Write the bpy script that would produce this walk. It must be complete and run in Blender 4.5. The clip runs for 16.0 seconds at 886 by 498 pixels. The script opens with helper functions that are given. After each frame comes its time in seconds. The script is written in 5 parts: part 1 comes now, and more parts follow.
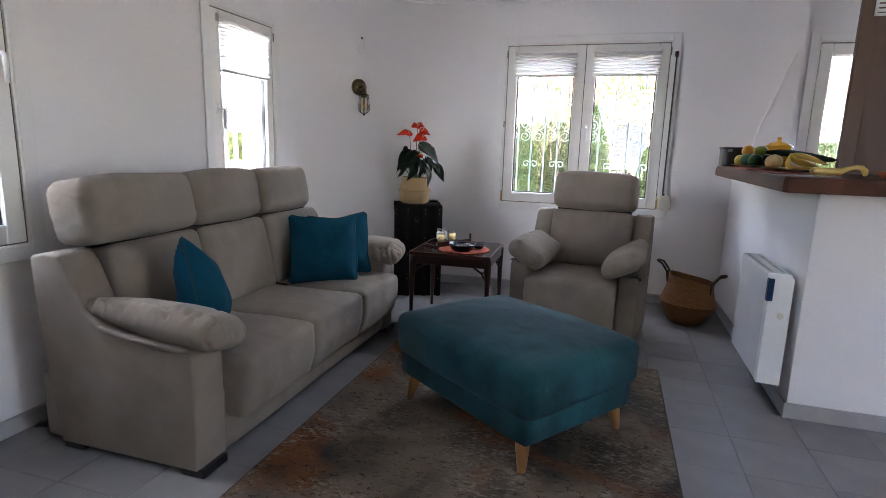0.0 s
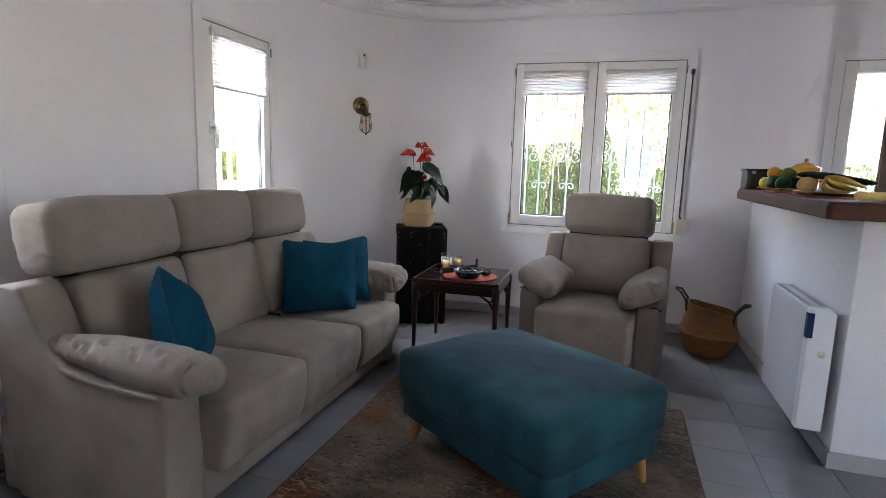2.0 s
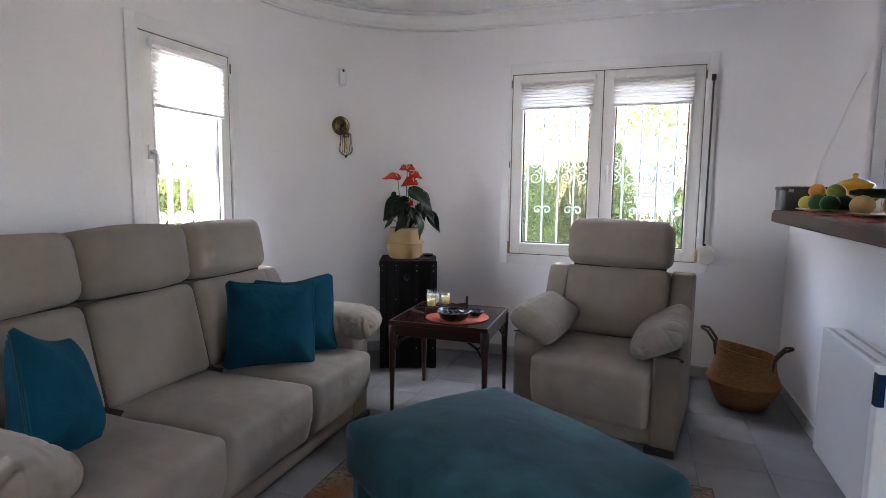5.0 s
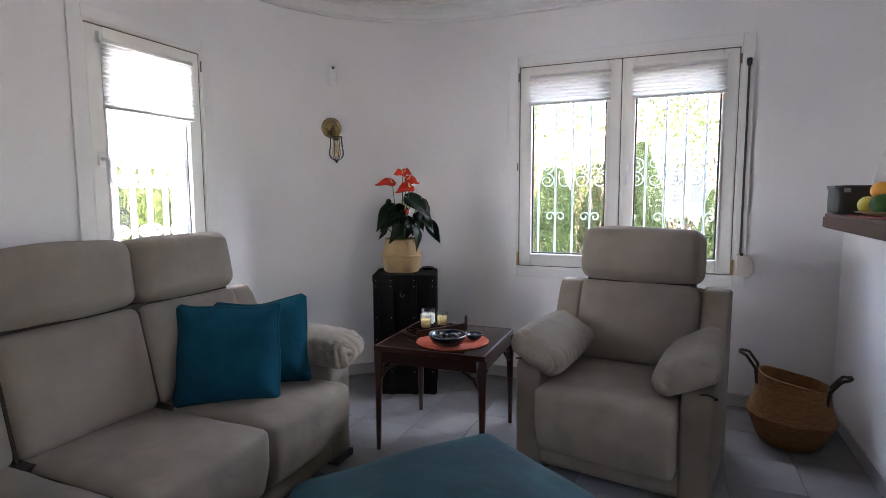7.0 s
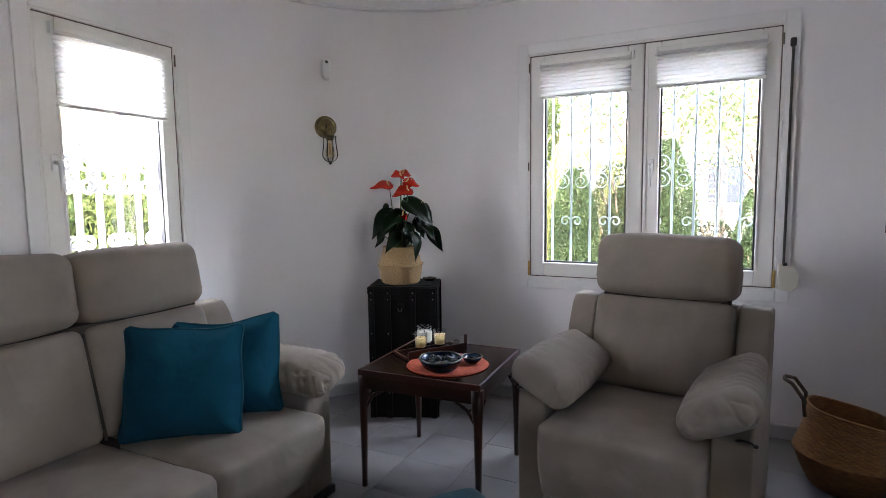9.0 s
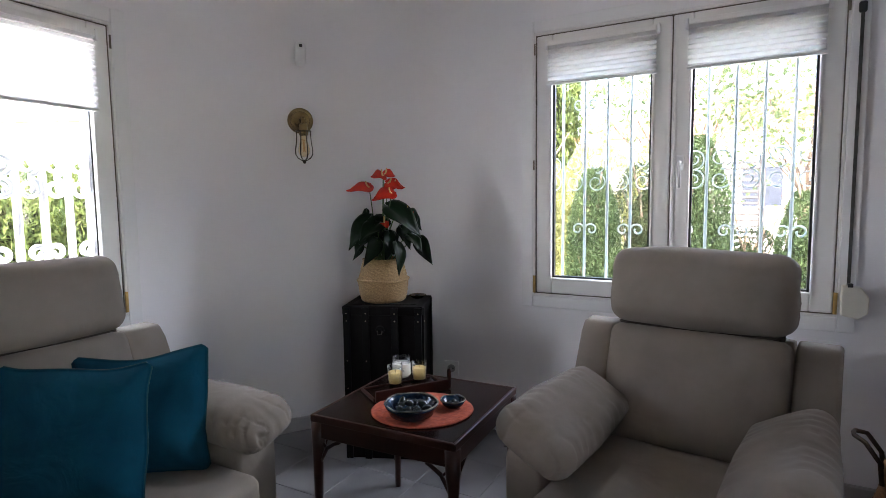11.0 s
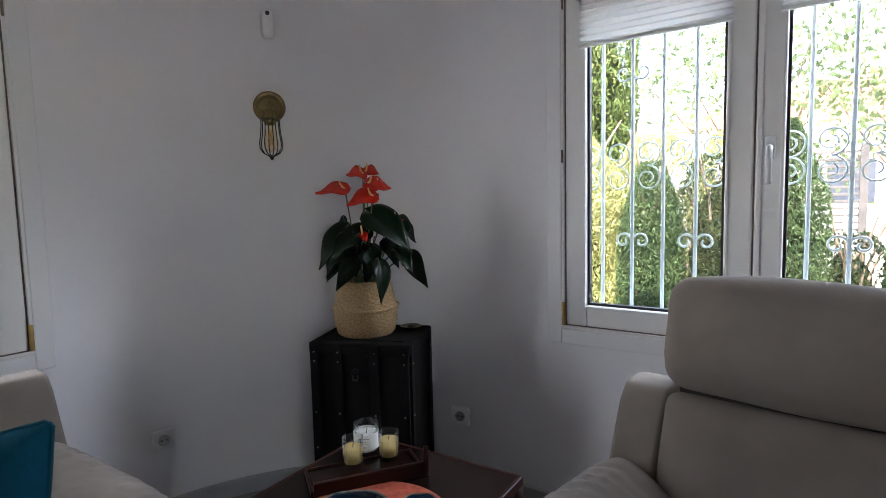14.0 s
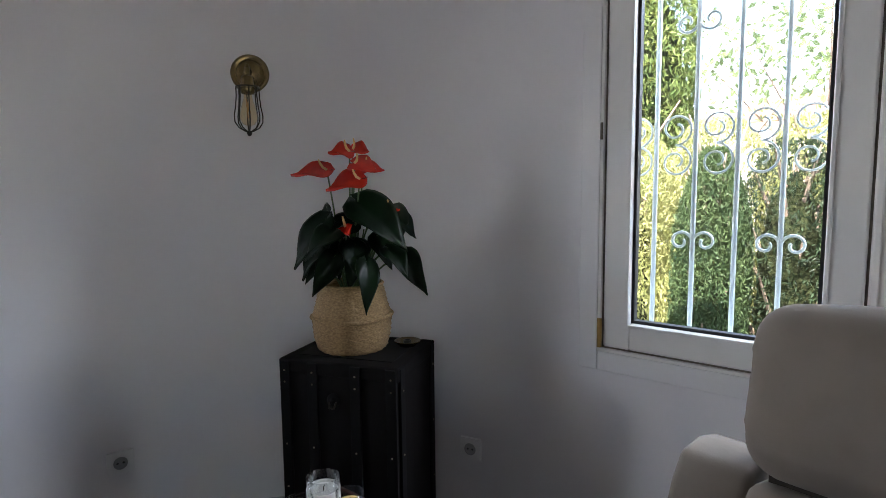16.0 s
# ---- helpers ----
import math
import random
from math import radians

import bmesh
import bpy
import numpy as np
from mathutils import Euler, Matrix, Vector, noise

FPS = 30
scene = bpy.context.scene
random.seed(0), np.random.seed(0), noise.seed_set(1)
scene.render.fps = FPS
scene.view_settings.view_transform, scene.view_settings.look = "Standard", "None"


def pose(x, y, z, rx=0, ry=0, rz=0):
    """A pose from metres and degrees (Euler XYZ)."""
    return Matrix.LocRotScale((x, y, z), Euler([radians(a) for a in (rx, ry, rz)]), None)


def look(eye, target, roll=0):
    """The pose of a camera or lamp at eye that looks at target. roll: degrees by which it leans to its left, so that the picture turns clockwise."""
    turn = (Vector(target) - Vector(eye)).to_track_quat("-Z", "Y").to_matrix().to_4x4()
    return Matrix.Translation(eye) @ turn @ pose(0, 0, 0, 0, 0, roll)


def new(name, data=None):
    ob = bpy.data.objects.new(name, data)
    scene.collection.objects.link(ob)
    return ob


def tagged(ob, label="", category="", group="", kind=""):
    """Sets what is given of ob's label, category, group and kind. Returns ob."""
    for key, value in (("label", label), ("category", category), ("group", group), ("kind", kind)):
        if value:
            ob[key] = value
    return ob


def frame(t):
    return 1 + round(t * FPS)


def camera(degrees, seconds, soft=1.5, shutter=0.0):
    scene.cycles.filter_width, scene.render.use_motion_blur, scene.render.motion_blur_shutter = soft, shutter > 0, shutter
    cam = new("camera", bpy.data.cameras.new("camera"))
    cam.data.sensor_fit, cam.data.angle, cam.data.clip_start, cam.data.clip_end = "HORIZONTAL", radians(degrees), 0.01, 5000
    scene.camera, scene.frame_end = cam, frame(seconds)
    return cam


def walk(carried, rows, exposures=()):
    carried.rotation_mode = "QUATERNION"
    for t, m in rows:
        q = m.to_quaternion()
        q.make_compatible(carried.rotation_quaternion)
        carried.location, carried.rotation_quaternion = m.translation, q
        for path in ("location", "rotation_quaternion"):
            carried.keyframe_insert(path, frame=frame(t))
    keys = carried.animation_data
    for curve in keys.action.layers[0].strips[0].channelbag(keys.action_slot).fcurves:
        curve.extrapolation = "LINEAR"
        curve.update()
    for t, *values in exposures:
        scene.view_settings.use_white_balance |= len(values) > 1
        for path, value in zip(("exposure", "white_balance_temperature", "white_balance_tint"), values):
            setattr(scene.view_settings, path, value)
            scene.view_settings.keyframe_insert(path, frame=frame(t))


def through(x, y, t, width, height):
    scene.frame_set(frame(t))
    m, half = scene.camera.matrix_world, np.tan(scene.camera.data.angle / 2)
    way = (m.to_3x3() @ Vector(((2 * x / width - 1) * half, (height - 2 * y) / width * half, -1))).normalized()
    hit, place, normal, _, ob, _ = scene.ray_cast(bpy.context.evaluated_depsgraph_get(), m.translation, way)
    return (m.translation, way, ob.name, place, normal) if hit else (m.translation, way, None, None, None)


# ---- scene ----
cam = camera(78.1, 16.0, 0.65)
METRES, EYE, TILT, LEAN, TURN = 3.3, 1.265, -0.2, -0.3, 16.8
ROWS = [
    (0.0, 0.0, 0.0, 0.0, 0.26, -10.59, -1.36),
    (0.5, -0.0024, 0.0178, -0.0003, 0.04, -10.27, -1.36),
    (1.0, -0.0076, 0.0343, -0.0005, 0.03, -9.8, -1.37),
    (1.5, -0.0073, 0.0488, 0.0015, 0.22, -9.27, -1.43),
    (2.0, -0.0036, 0.0702, 0.0007, 0.64, -8.52, -1.52),
    (2.5, 0.0044, 0.0999, 0.0038, 1.37, -7.71, -1.5),
    (3.0, 0.0181, 0.13, 0.0032, 2.21, -7.05, -1.44),
    (3.5, 0.0325, 0.154, 0.0045, 2.76, -6.42, -1.28),
    (4.0, 0.0462, 0.1739, 0.0034, 2.64, -6.07, -0.79),
    (6.5, 0.103, 0.3152, 0.0032, 4.3, -6.1, 0.83),
    (7.0, 0.1184, 0.3452, 0.0029, 6.01, -5.44, 0.53),
    (7.5, 0.1311, 0.3707, 0.0066, 7.59, -5.05, 0.08),
    (8.0, 0.1429, 0.3921, 0.007, 8.45, -5.03, 0.3),
    (8.5, 0.1511, 0.4161, 0.0059, 8.91, -5.15, 0.79),
    (9.0, 0.1571, 0.4496, 0.0048, 9.13, -5.15, 0.99),
    (11.5, 0.1995, 0.6371, 0.0083, 13.23, -4.95, 0.18),
    (12.0, 0.2128, 0.6695, 0.0093, 14.6, -5.04, -0.43),
    (12.5, 0.2216, 0.7029, 0.0069, 15.48, -4.91, 0.44),
    (13.0, 0.2228, 0.7405, 0.0048, 16.39, -4.99, 0.62),
    (13.5, 0.2192, 0.7825, 0.0103, 17.18, -4.39, 0.86),
    (14.0, 0.2164, 0.8137, 0.0107, 17.79, -4.72, 1.56),
    (14.5, 0.2146, 0.8435, 0.0063, 18.51, -5.55, 1.66),
    (15.0, 0.2137, 0.8788, 0.0037, 19.99, -5.5, 1.28),
    (15.5, 0.2135, 0.9194, 0.0046, 21.56, -5.55, 0.86),
    (16.0, 0.2143, 0.9528, 0.0043, 22.79, -5.4, 0.79),
]
EXPOSURES = [(0.0, 4.3, 6600, 18), (4.0, 4.36, 6600, 18), (9.0, 4.14, 6600, 18), (12.5, 3.74, 6500, 17), (16.0, 3.5, 6450, 15)]
walk(cam, [(t, pose(0, 0, EYE, TILT, LEAN, TURN) @ pose(METRES * x, METRES * y, METRES * z, 90 + pitch, roll, yaw)) for t, x, y, z, yaw, pitch, roll in ROWS], EXPOSURES)

# ---------------------------------------------------------------- world, sun
world = bpy.data.worlds.new("world")
scene.world = world
world.use_nodes = True
wn = world.node_tree.nodes
sky = wn.new("ShaderNodeTexSky")
sky.sky_type = 'NISHITA'
sky.sun_disc = False
SUN_EL, SUN_AZ = 56.0, 172.0          # azimuth clockwise from +y
sky.sun_elevation, sky.sun_rotation = radians(SUN_EL), radians(SUN_AZ)
wn["Background"].inputs["Strength"].default_value = 0.15
world.node_tree.links.new(sky.outputs["Color"], wn["Background"].inputs["Color"])
sun_data = bpy.data.lights.new("sun", 'SUN')
sun_data.energy, sun_data.angle, sun_data.color = 5.0, radians(0.5), (1.0, 0.95, 0.87)
sun = new("sun", sun_data)
_sd = Vector((math.sin(radians(SUN_AZ)) * math.cos(radians(SUN_EL)), math.cos(radians(SUN_AZ)) * math.cos(radians(SUN_EL)), math.sin(radians(SUN_EL))))
sun.matrix_world = look(tuple(_sd * 30), (0, 0, 0))


def daylight_lamp(eye, target, w, h, power, color=(0.86, 0.93, 1.0)):
    """An area lamp added just outside a window for open-sky or bounced daylight."""
    d = bpy.data.lights.new("daylight_fill", 'AREA')
    d.shape, d.size, d.size_y, d.energy, d.color = 'RECTANGLE', w, h, power, color
    o = new("daylight_fill", d)
    o.matrix_world = look(eye, target)
    return o


daylight_lamp((-0.27, 6.3, 3.1), (-0.27, 4.6, 1.2), 2.2, 1.2, 9)
daylight_lamp((-3.9, 3.18, 3.1), (-2.2, 3.18, 1.2), 1.4, 1.2, 14)
daylight_lamp((-3.9, 1.36, 3.1), (-2.2, 1.36, 1.2), 1.4, 1.2, 7)
daylight_lamp((1.63, 6.4, 3.1), (1.63, 4.8, 1.2), 1.2, 1.2, 24)
# Added low lamp aimed up through the narrow window to brighten the round wall.
daylight_lamp((-3.6, 2.05, 1.35), (-1.6, 4.15, 1.75), 1.6, 1.3, 32)


# ---------------------------------------------------------------- materials
def mat(name, c1, c2=None, rough=0.6, metal=0.0, scale=6.0, detail=6.0, lo=0.35, hi=0.65, bump=0.0, bscale=200.0, bdist=0.002,
        stretch=(1, 1, 1), spread=0.0, spec=0.5, sheen=0.0, coat=0.0, rvar=0.0, c3=None, s3=1.2, wrinkle=0.0, wrscale=8.0):
    m = bpy.data.materials.new(name)
    m.use_nodes = True
    t = m.node_tree
    n, L = t.nodes, t.links
    b = n["Principled BSDF"]
    b.inputs["Roughness"].default_value, b.inputs["Metallic"].default_value = rough, metal
    b.inputs["Specular IOR Level"].default_value = spec
    b.inputs["Sheen Weight"].default_value = sheen
    b.inputs["Coat Weight"].default_value = coat
    tc = n.new("ShaderNodeTexCoord")
    mp = n.new("ShaderNodeMapping")
    mp.inputs["Scale"].default_value = stretch
    L.new(tc.outputs["Object"], mp.inputs["Vector"])
    c2 = c2 or tuple(v * 0.85 for v in c1)
    nz = n.new("ShaderNodeTexNoise")
    nz.inputs["Scale"].default_value, nz.inputs["Detail"].default_value = scale, detail
    L.new(mp.outputs["Vector"], nz.inputs["Vector"])
    rp = n.new("ShaderNodeValToRGB")
    rp.color_ramp.elements[0].position, rp.color_ramp.elements[1].position = lo, hi
    rp.color_ramp.elements[0].color, rp.color_ramp.elements[1].color = (*c1, 1), (*c2, 1)
    L.new(nz.outputs["Fac"], rp.inputs["Fac"])
    out = rp.outputs["Color"]
    if c3:
        n3 = n.new("ShaderNodeTexNoise")
        n3.inputs["Scale"].default_value, n3.inputs["Detail"].default_value = s3, 5
        L.new(mp.outputs["Vector"], n3.inputs["Vector"])
        r3 = n.new("ShaderNodeValToRGB")
        r3.color_ramp.elements[0].position, r3.color_ramp.elements[1].position = 0.5, 0.68
        L.new(n3.outputs["Fac"], r3.inputs["Fac"])
        mx3 = n.new("ShaderNodeMix")
        mx3.data_type = 'RGBA'
        L.new(r3.outputs["Color"], mx3.inputs["Factor"])
        L.new(out, mx3.inputs["A"])
        mx3.inputs["B"].default_value = (*c3, 1)
        out = mx3.outputs["Result"]
    if spread:
        oi = n.new("ShaderNodeObjectInfo")
        ma = n.new("ShaderNodeMapRange")
        ma.inputs["To Min"].default_value, ma.inputs["To Max"].default_value = 1 - spread, 1 + spread
        L.new(oi.outputs["Random"], ma.inputs["Value"])
        hs = n.new("ShaderNodeHueSaturation")
        L.new(ma.outputs["Result"], hs.inputs["Value"])
        L.new(out, hs.inputs["Color"])
        out = hs.outputs["Color"]
    L.new(out, b.inputs["Base Color"])
    if rvar:
        mr = n.new("ShaderNodeMapRange")
        mr.inputs["To Min"].default_value, mr.inputs["To Max"].default_value = rough - rvar, rough + rvar
        L.new(nz.outputs["Fac"], mr.inputs["Value"])
        L.new(mr.outputs["Result"], b.inputs["Roughness"])
    if bump:
        bz = n.new("ShaderNodeTexNoise")
        bz.inputs["Scale"].default_value, bz.inputs["Detail"].default_value = bscale, 4
        L.new(mp.outputs["Vector"], bz.inputs["Vector"])
        bp = n.new("ShaderNodeBump")
        bp.inputs["Strength"].default_value, bp.inputs["Distance"].default_value = bump, bdist
        L.new(bz.outputs["Fac"], bp.inputs["Height"])
        L.new(bp.outputs["Normal"], b.inputs["Normal"])
        if wrinkle:
            wz, wp = n.new("ShaderNodeTexNoise"), n.new("ShaderNodeBump")
            wz.inputs["Scale"].default_value, wz.inputs["Detail"].default_value, wz.inputs["Distortion"].default_value = wrscale, 3, 0.8
            L.new(mp.outputs["Vector"], wz.inputs["Vector"])
            wp.inputs["Strength"].default_value, wp.inputs["Distance"].default_value = wrinkle, 0.02
            L.new(wz.outputs["Fac"], wp.inputs["Height"])
            L.new(wp.outputs["Normal"], bp.inputs["Normal"])
    return m


def glass_mat(name, tint=(1, 1, 1)):
    """Thin clear glass: clear through, with a mirror gloss that grows at a slant."""
    m = bpy.data.materials.new(name)
    m.use_nodes = True
    n, L = m.node_tree.nodes, m.node_tree.links
    n.remove(n["Principled BSDF"])
    tr, gl, mx = n.new("ShaderNodeBsdfTransparent"), n.new("ShaderNodeBsdfGlossy"), n.new("ShaderNodeMixShader")
    lw, pw, ad = n.new("ShaderNodeLayerWeight"), n.new("ShaderNodeMath"), n.new("ShaderNodeMath")
    lw.inputs["Blend"].default_value = 0.5
    pw.operation, ad.operation = 'POWER', 'MULTIPLY_ADD'
    pw.inputs[1].default_value = 4.0
    ad.inputs[1].default_value, ad.inputs[2].default_value = 0.85, 0.035
    tr.inputs["Color"].default_value = (*tint, 1)
    gl.inputs["Roughness"].default_value = 0.02
    L.new(lw.outputs["Facing"], pw.inputs[0])
    L.new(pw.outputs[0], ad.inputs[0])
    L.new(ad.outputs[0], mx.inputs["Fac"])
    L.new(tr.outputs["BSDF"], mx.inputs[1])
    L.new(gl.outputs["BSDF"], mx.inputs[2])
    L.new(mx.outputs["Shader"], n["Material Output"].inputs["Surface"])
    return m


def thin_mat(name, c1, c2, through, rough=0.6, scale=8.0, weight=0.5):
    """A thin sheet (leaf, blind) that lets part of the light through."""
    m = mat(name, c1, c2, rough=rough, scale=scale, spec=0.1)
    n, L = m.node_tree.nodes, m.node_tree.links
    tl, mx = n.new("ShaderNodeBsdfTranslucent"), n.new("ShaderNodeMixShader")
    tl.inputs["Color"].default_value = (*through, 1)
    mx.inputs["Fac"].default_value = weight
    L.new(n["Principled BSDF"].outputs["BSDF"], mx.inputs[1])
    L.new(tl.outputs["BSDF"], mx.inputs[2])
    L.new(mx.outputs["Shader"], n["Material Output"].inputs["Surface"])
    return m


M_WALL = mat("wall_paint", (0.80, 0.785, 0.79), (0.77, 0.755, 0.76), rough=0.75, scale=1.5, bump=0.12, bscale=60, bdist=0.004, spec=0.3)
M_CEIL = mat("ceiling_paint", (0.80, 0.80, 0.80), (0.77, 0.77, 0.77), rough=0.8, scale=1.2, bump=0.08, bscale=50, spec=0.3)
M_FRAME = mat("white_lacquer", (0.80, 0.79, 0.76), (0.75, 0.74, 0.71), rough=0.32, scale=3, bump=0.04, bscale=40)
M_TRIM = mat("trim_paint", (0.78, 0.775, 0.77), (0.74, 0.735, 0.73), rough=0.5, scale=3, bump=0.05, bscale=50)
M_GASKET = mat("black_gasket", (0.012, 0.012, 0.013), rough=0.55)
M_GAP = mat("shadow_gap", (0.16, 0.13, 0.10), (0.10, 0.085, 0.07), rough=0.7, scale=30)
M_BRASS = mat("brass_hinge", (0.55, 0.36, 0.12), (0.42, 0.27, 0.09), rough=0.4, metal=0.6, scale=40)
M_TILE = mat("floor_tile", (0.215, 0.212, 0.212), (0.180, 0.178, 0.179), rough=0.24, scale=5, bump=0.05, bscale=30, spread=0.05, rvar=0.06, c3=(0.196, 0.194, 0.195), s3=2.2)
M_GROUT = mat("grout", (0.17, 0.167, 0.166), (0.070, 0.068, 0.067), rough=0.85, scale=3.5)
M_SKIRT = mat("skirting_tile", (0.42, 0.41, 0.41), (0.36, 0.35, 0.35), rough=0.3, scale=7)
M_SOFA = mat("beige_microfibre", (0.240, 0.202, 0.163), (0.200, 0.167, 0.133), rough=0.9, scale=7, bump=0.3, bscale=700, bdist=0.001, sheen=0.05, c3=(0.260, 0.225, 0.187), s3=3.0, wrinkle=0.35, wrscale=5.0, spec=0.2)
# Darkened fabric colour for the shade in the cushion creases.
M_SEAMSHADE = mat("crease_shade", (0.060, 0.050, 0.040), (0.045, 0.038, 0.030), rough=0.95, scale=20, spec=0.05)
M_TEAL = mat("teal_velvet", (0.0062, 0.0475, 0.0581), (0.0035, 0.0317, 0.0396), rough=0.75, scale=5, bump=0.25, bscale=500, bdist=0.001, sheen=0.05, spec=0.2, c3=(0.011, 0.078, 0.088), s3=3.5, wrinkle=0.3, wrscale=6.0)
M_TEALC = mat("teal_cotton", (0.003, 0.055, 0.088), (0.0025, 0.043, 0.071), rough=0.95, scale=9, bump=0.4, bscale=500, bdist=0.001, spec=0.08, wrinkle=0.4, wrscale=9.0)
M_BLACKFOOT = mat("dark_foot", (0.018, 0.015, 0.014), rough=0.5)
M_BEECH = mat("beech_leg", (0.36, 0.165, 0.055), (0.28, 0.12, 0.04), rough=0.4, scale=10, stretch=(1, 1, 0.1))
M_WELL = mat("socket_well_shade", (0.34, 0.34, 0.34), (0.28, 0.28, 0.28), rough=0.5)
M_MAHOG = mat("mahogany", (0.036, 0.0095, 0.005), (0.016, 0.005, 0.0035), rough=0.36, scale=9, stretch=(0.25, 1, 1), spec=0.25, bump=0.05, bscale=60)
M_SMOKE = mat("dark_tabletop", (0.016, 0.007, 0.005), (0.009, 0.0045, 0.0035), rough=0.22, scale=6, stretch=(0.2, 1, 1), spec=0.22)
M_CHEST = mat("black_wood", (0.008, 0.007, 0.007), (0.005, 0.004, 0.004), rough=0.8, spec=0.08, scale=14, stretch=(1, 1, 0.15), bump=0.3, bscale=40)
M_CHESTB = mat("black_strap", (0.006, 0.006, 0.006), rough=0.7, spec=0.10, scale=14)
M_NAIL = mat("nail_brass", (0.42, 0.37, 0.27), rough=0.3, metal=0.9)
M_WICKER = mat("seagrass", (0.34, 0.225, 0.105), (0.20, 0.124, 0.053), rough=0.8, scale=120, stretch=(1, 1, 1.8), lo=0.36, hi=0.66, bump=0.7, bscale=150, bdist=0.004)
M_RATTAN = mat("ochre_rattan", (0.270, 0.118, 0.028), (0.160, 0.066, 0.016), rough=0.75, scale=30, stretch=(1, 1, 5), bump=0.7, bscale=120, bdist=0.003)
M_ROPE = mat("dark_rope", (0.060, 0.030, 0.014), (0.030, 0.015, 0.008), rough=0.8, scale=60, bump=0.5, bscale=150)
M_LEAF = mat("anthurium_leaf", (0.0034, 0.0140, 0.0036), (0.0018, 0.0065, 0.0022), rough=0.36, scale=14, spec=0.14)
M_STEM = mat("plant_stem", (0.055, 0.105, 0.030), (0.04, 0.07, 0.02), rough=0.5)
M_SPATHE = mat("red_spathe", (0.54, 0.026, 0.012), (0.40, 0.016, 0.008), rough=0.25, scale=18, coat=0.25)
M_SPADIX = mat("spadix", (0.68, 0.44, 0.16), (0.6, 0.34, 0.1), rough=0.6)
M_SOIL = mat("soil", (0.030, 0.020, 0.013), rough=0.95, scale=60, bump=0.8, bscale=80)
M_ANTIQUE = mat("aged_brass", (0.26, 0.195, 0.09), (0.15, 0.108, 0.05), rough=0.27, metal=0.9, scale=18)
M_CAGE = mat("cage_iron", (0.03, 0.026, 0.020), rough=0.4, metal=0.7)
M_PLASTIC = mat("white_plastic", (0.80, 0.80, 0.79), (0.77, 0.77, 0.76), rough=0.35)
M_CREAM = mat("cream_plastic", (0.74, 0.71, 0.62), (0.70, 0.67, 0.58), rough=0.4)
M_HEATER = mat("heater_enamel", (0.80, 0.80, 0.80), (0.78, 0.78, 0.78), rough=0.25)
M_SCREEN = mat("blue_display", (0.006, 0.030, 0.085), (0.004, 0.02, 0.06), rough=0.15)
M_GREYP = mat("grey_plastic", (0.30, 0.30, 0.30), rough=0.5)
M_BARWOOD = mat("bar_wood", (0.105, 0.040, 0.022), (0.050, 0.020, 0.012), rough=0.55, scale=7, stretch=(1, 0.2, 1), spec=0.22, bump=0.1, bscale=30)
M_PANELW = mat("panel_wood", (0.130, 0.074, 0.050), (0.078, 0.045, 0.032), rough=0.4, scale=5, stretch=(1, 1, 0.15), coat=0.1)
M_BLACKP = mat("black_box", (0.014, 0.014, 0.015), rough=0.4)
M_MAT = mat("coral_raffia", (0.44, 0.080, 0.032), (0.27, 0.042, 0.018), rough=0.9, scale=70, bump=1.0, bscale=110, bdist=0.004)
M_BOWL = mat("blue_glaze", (0.004, 0.020, 0.046), (0.002, 0.008, 0.020), rough=0.12, scale=12, spec=0.35)
M_RIM = mat("worn_glaze_rim", (0.22, 0.20, 0.14), (0.04, 0.06, 0.07), rough=0.25, scale=25)
M_STONES = mat("polished_stones", (0.005, 0.010, 0.011), (0.030, 0.034, 0.032), rough=0.10, scale=30, spec=0.4)
M_WAX = mat("cream_wax", (0.74, 0.55, 0.22), (0.70, 0.50, 0.19), rough=0.5)
M_WAXW = mat("white_label", (0.80, 0.79, 0.74), (0.76, 0.75, 0.70), rough=0.55)
M_INK = mat("grey_print", (0.16, 0.20, 0.19), rough=0.6)
M_BULB = glass_mat("amber_glass", (1.0, 0.92, 0.76))
M_FILAMENT = mat("filament", (0.62, 0.34, 0.12), rough=0.4, metal=0.5)
M_GLASS = glass_mat("pane_glass")
M_JAR = glass_mat("jar_glass", (0.97, 0.98, 0.97))
M_BLIND = thin_mat("pleated_blind", (0.78, 0.775, 0.765), (0.75, 0.745, 0.735), (0.44, 0.44, 0.435), weight=0.36)
# One white iron in two tones: sunlit for the west, shaded for the north.
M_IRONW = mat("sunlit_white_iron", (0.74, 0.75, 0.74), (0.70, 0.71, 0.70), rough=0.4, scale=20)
M_IRON = mat("shaded_white_iron", (0.50, 0.57, 0.56), (0.45, 0.52, 0.51), rough=0.4, scale=20)
M_LEMON = mat("lemon", (0.62, 0.50, 0.05), (0.50, 0.44, 0.05), rough=0.45, bump=0.3, bscale=120)
M_ORANGE = mat("orange_fruit", (0.75, 0.33, 0.03), (0.65, 0.26, 0.02), rough=0.45, bump=0.3, bscale=120)
M_LIME = mat("green_fruit", (0.24, 0.27, 0.03), (0.06, 0.13, 0.02), rough=0.4, scale=10, spec=0.3)
M_AVO = mat("dark_green_fruit", (0.020, 0.085, 0.018), (0.008, 0.040, 0.010), rough=0.35, spec=0.25, bump=0.3, bscale=90)
M_COURG = mat("courgette_skin", (0.010, 0.028, 0.012), (0.006, 0.016, 0.007), rough=0.5, spec=0.2, bump=0.2, bscale=90)
M_BANANA = mat("banana", (0.50, 0.31, 0.045), (0.30, 0.16, 0.035), rough=0.5, scale=14, lo=0.45, hi=0.75)
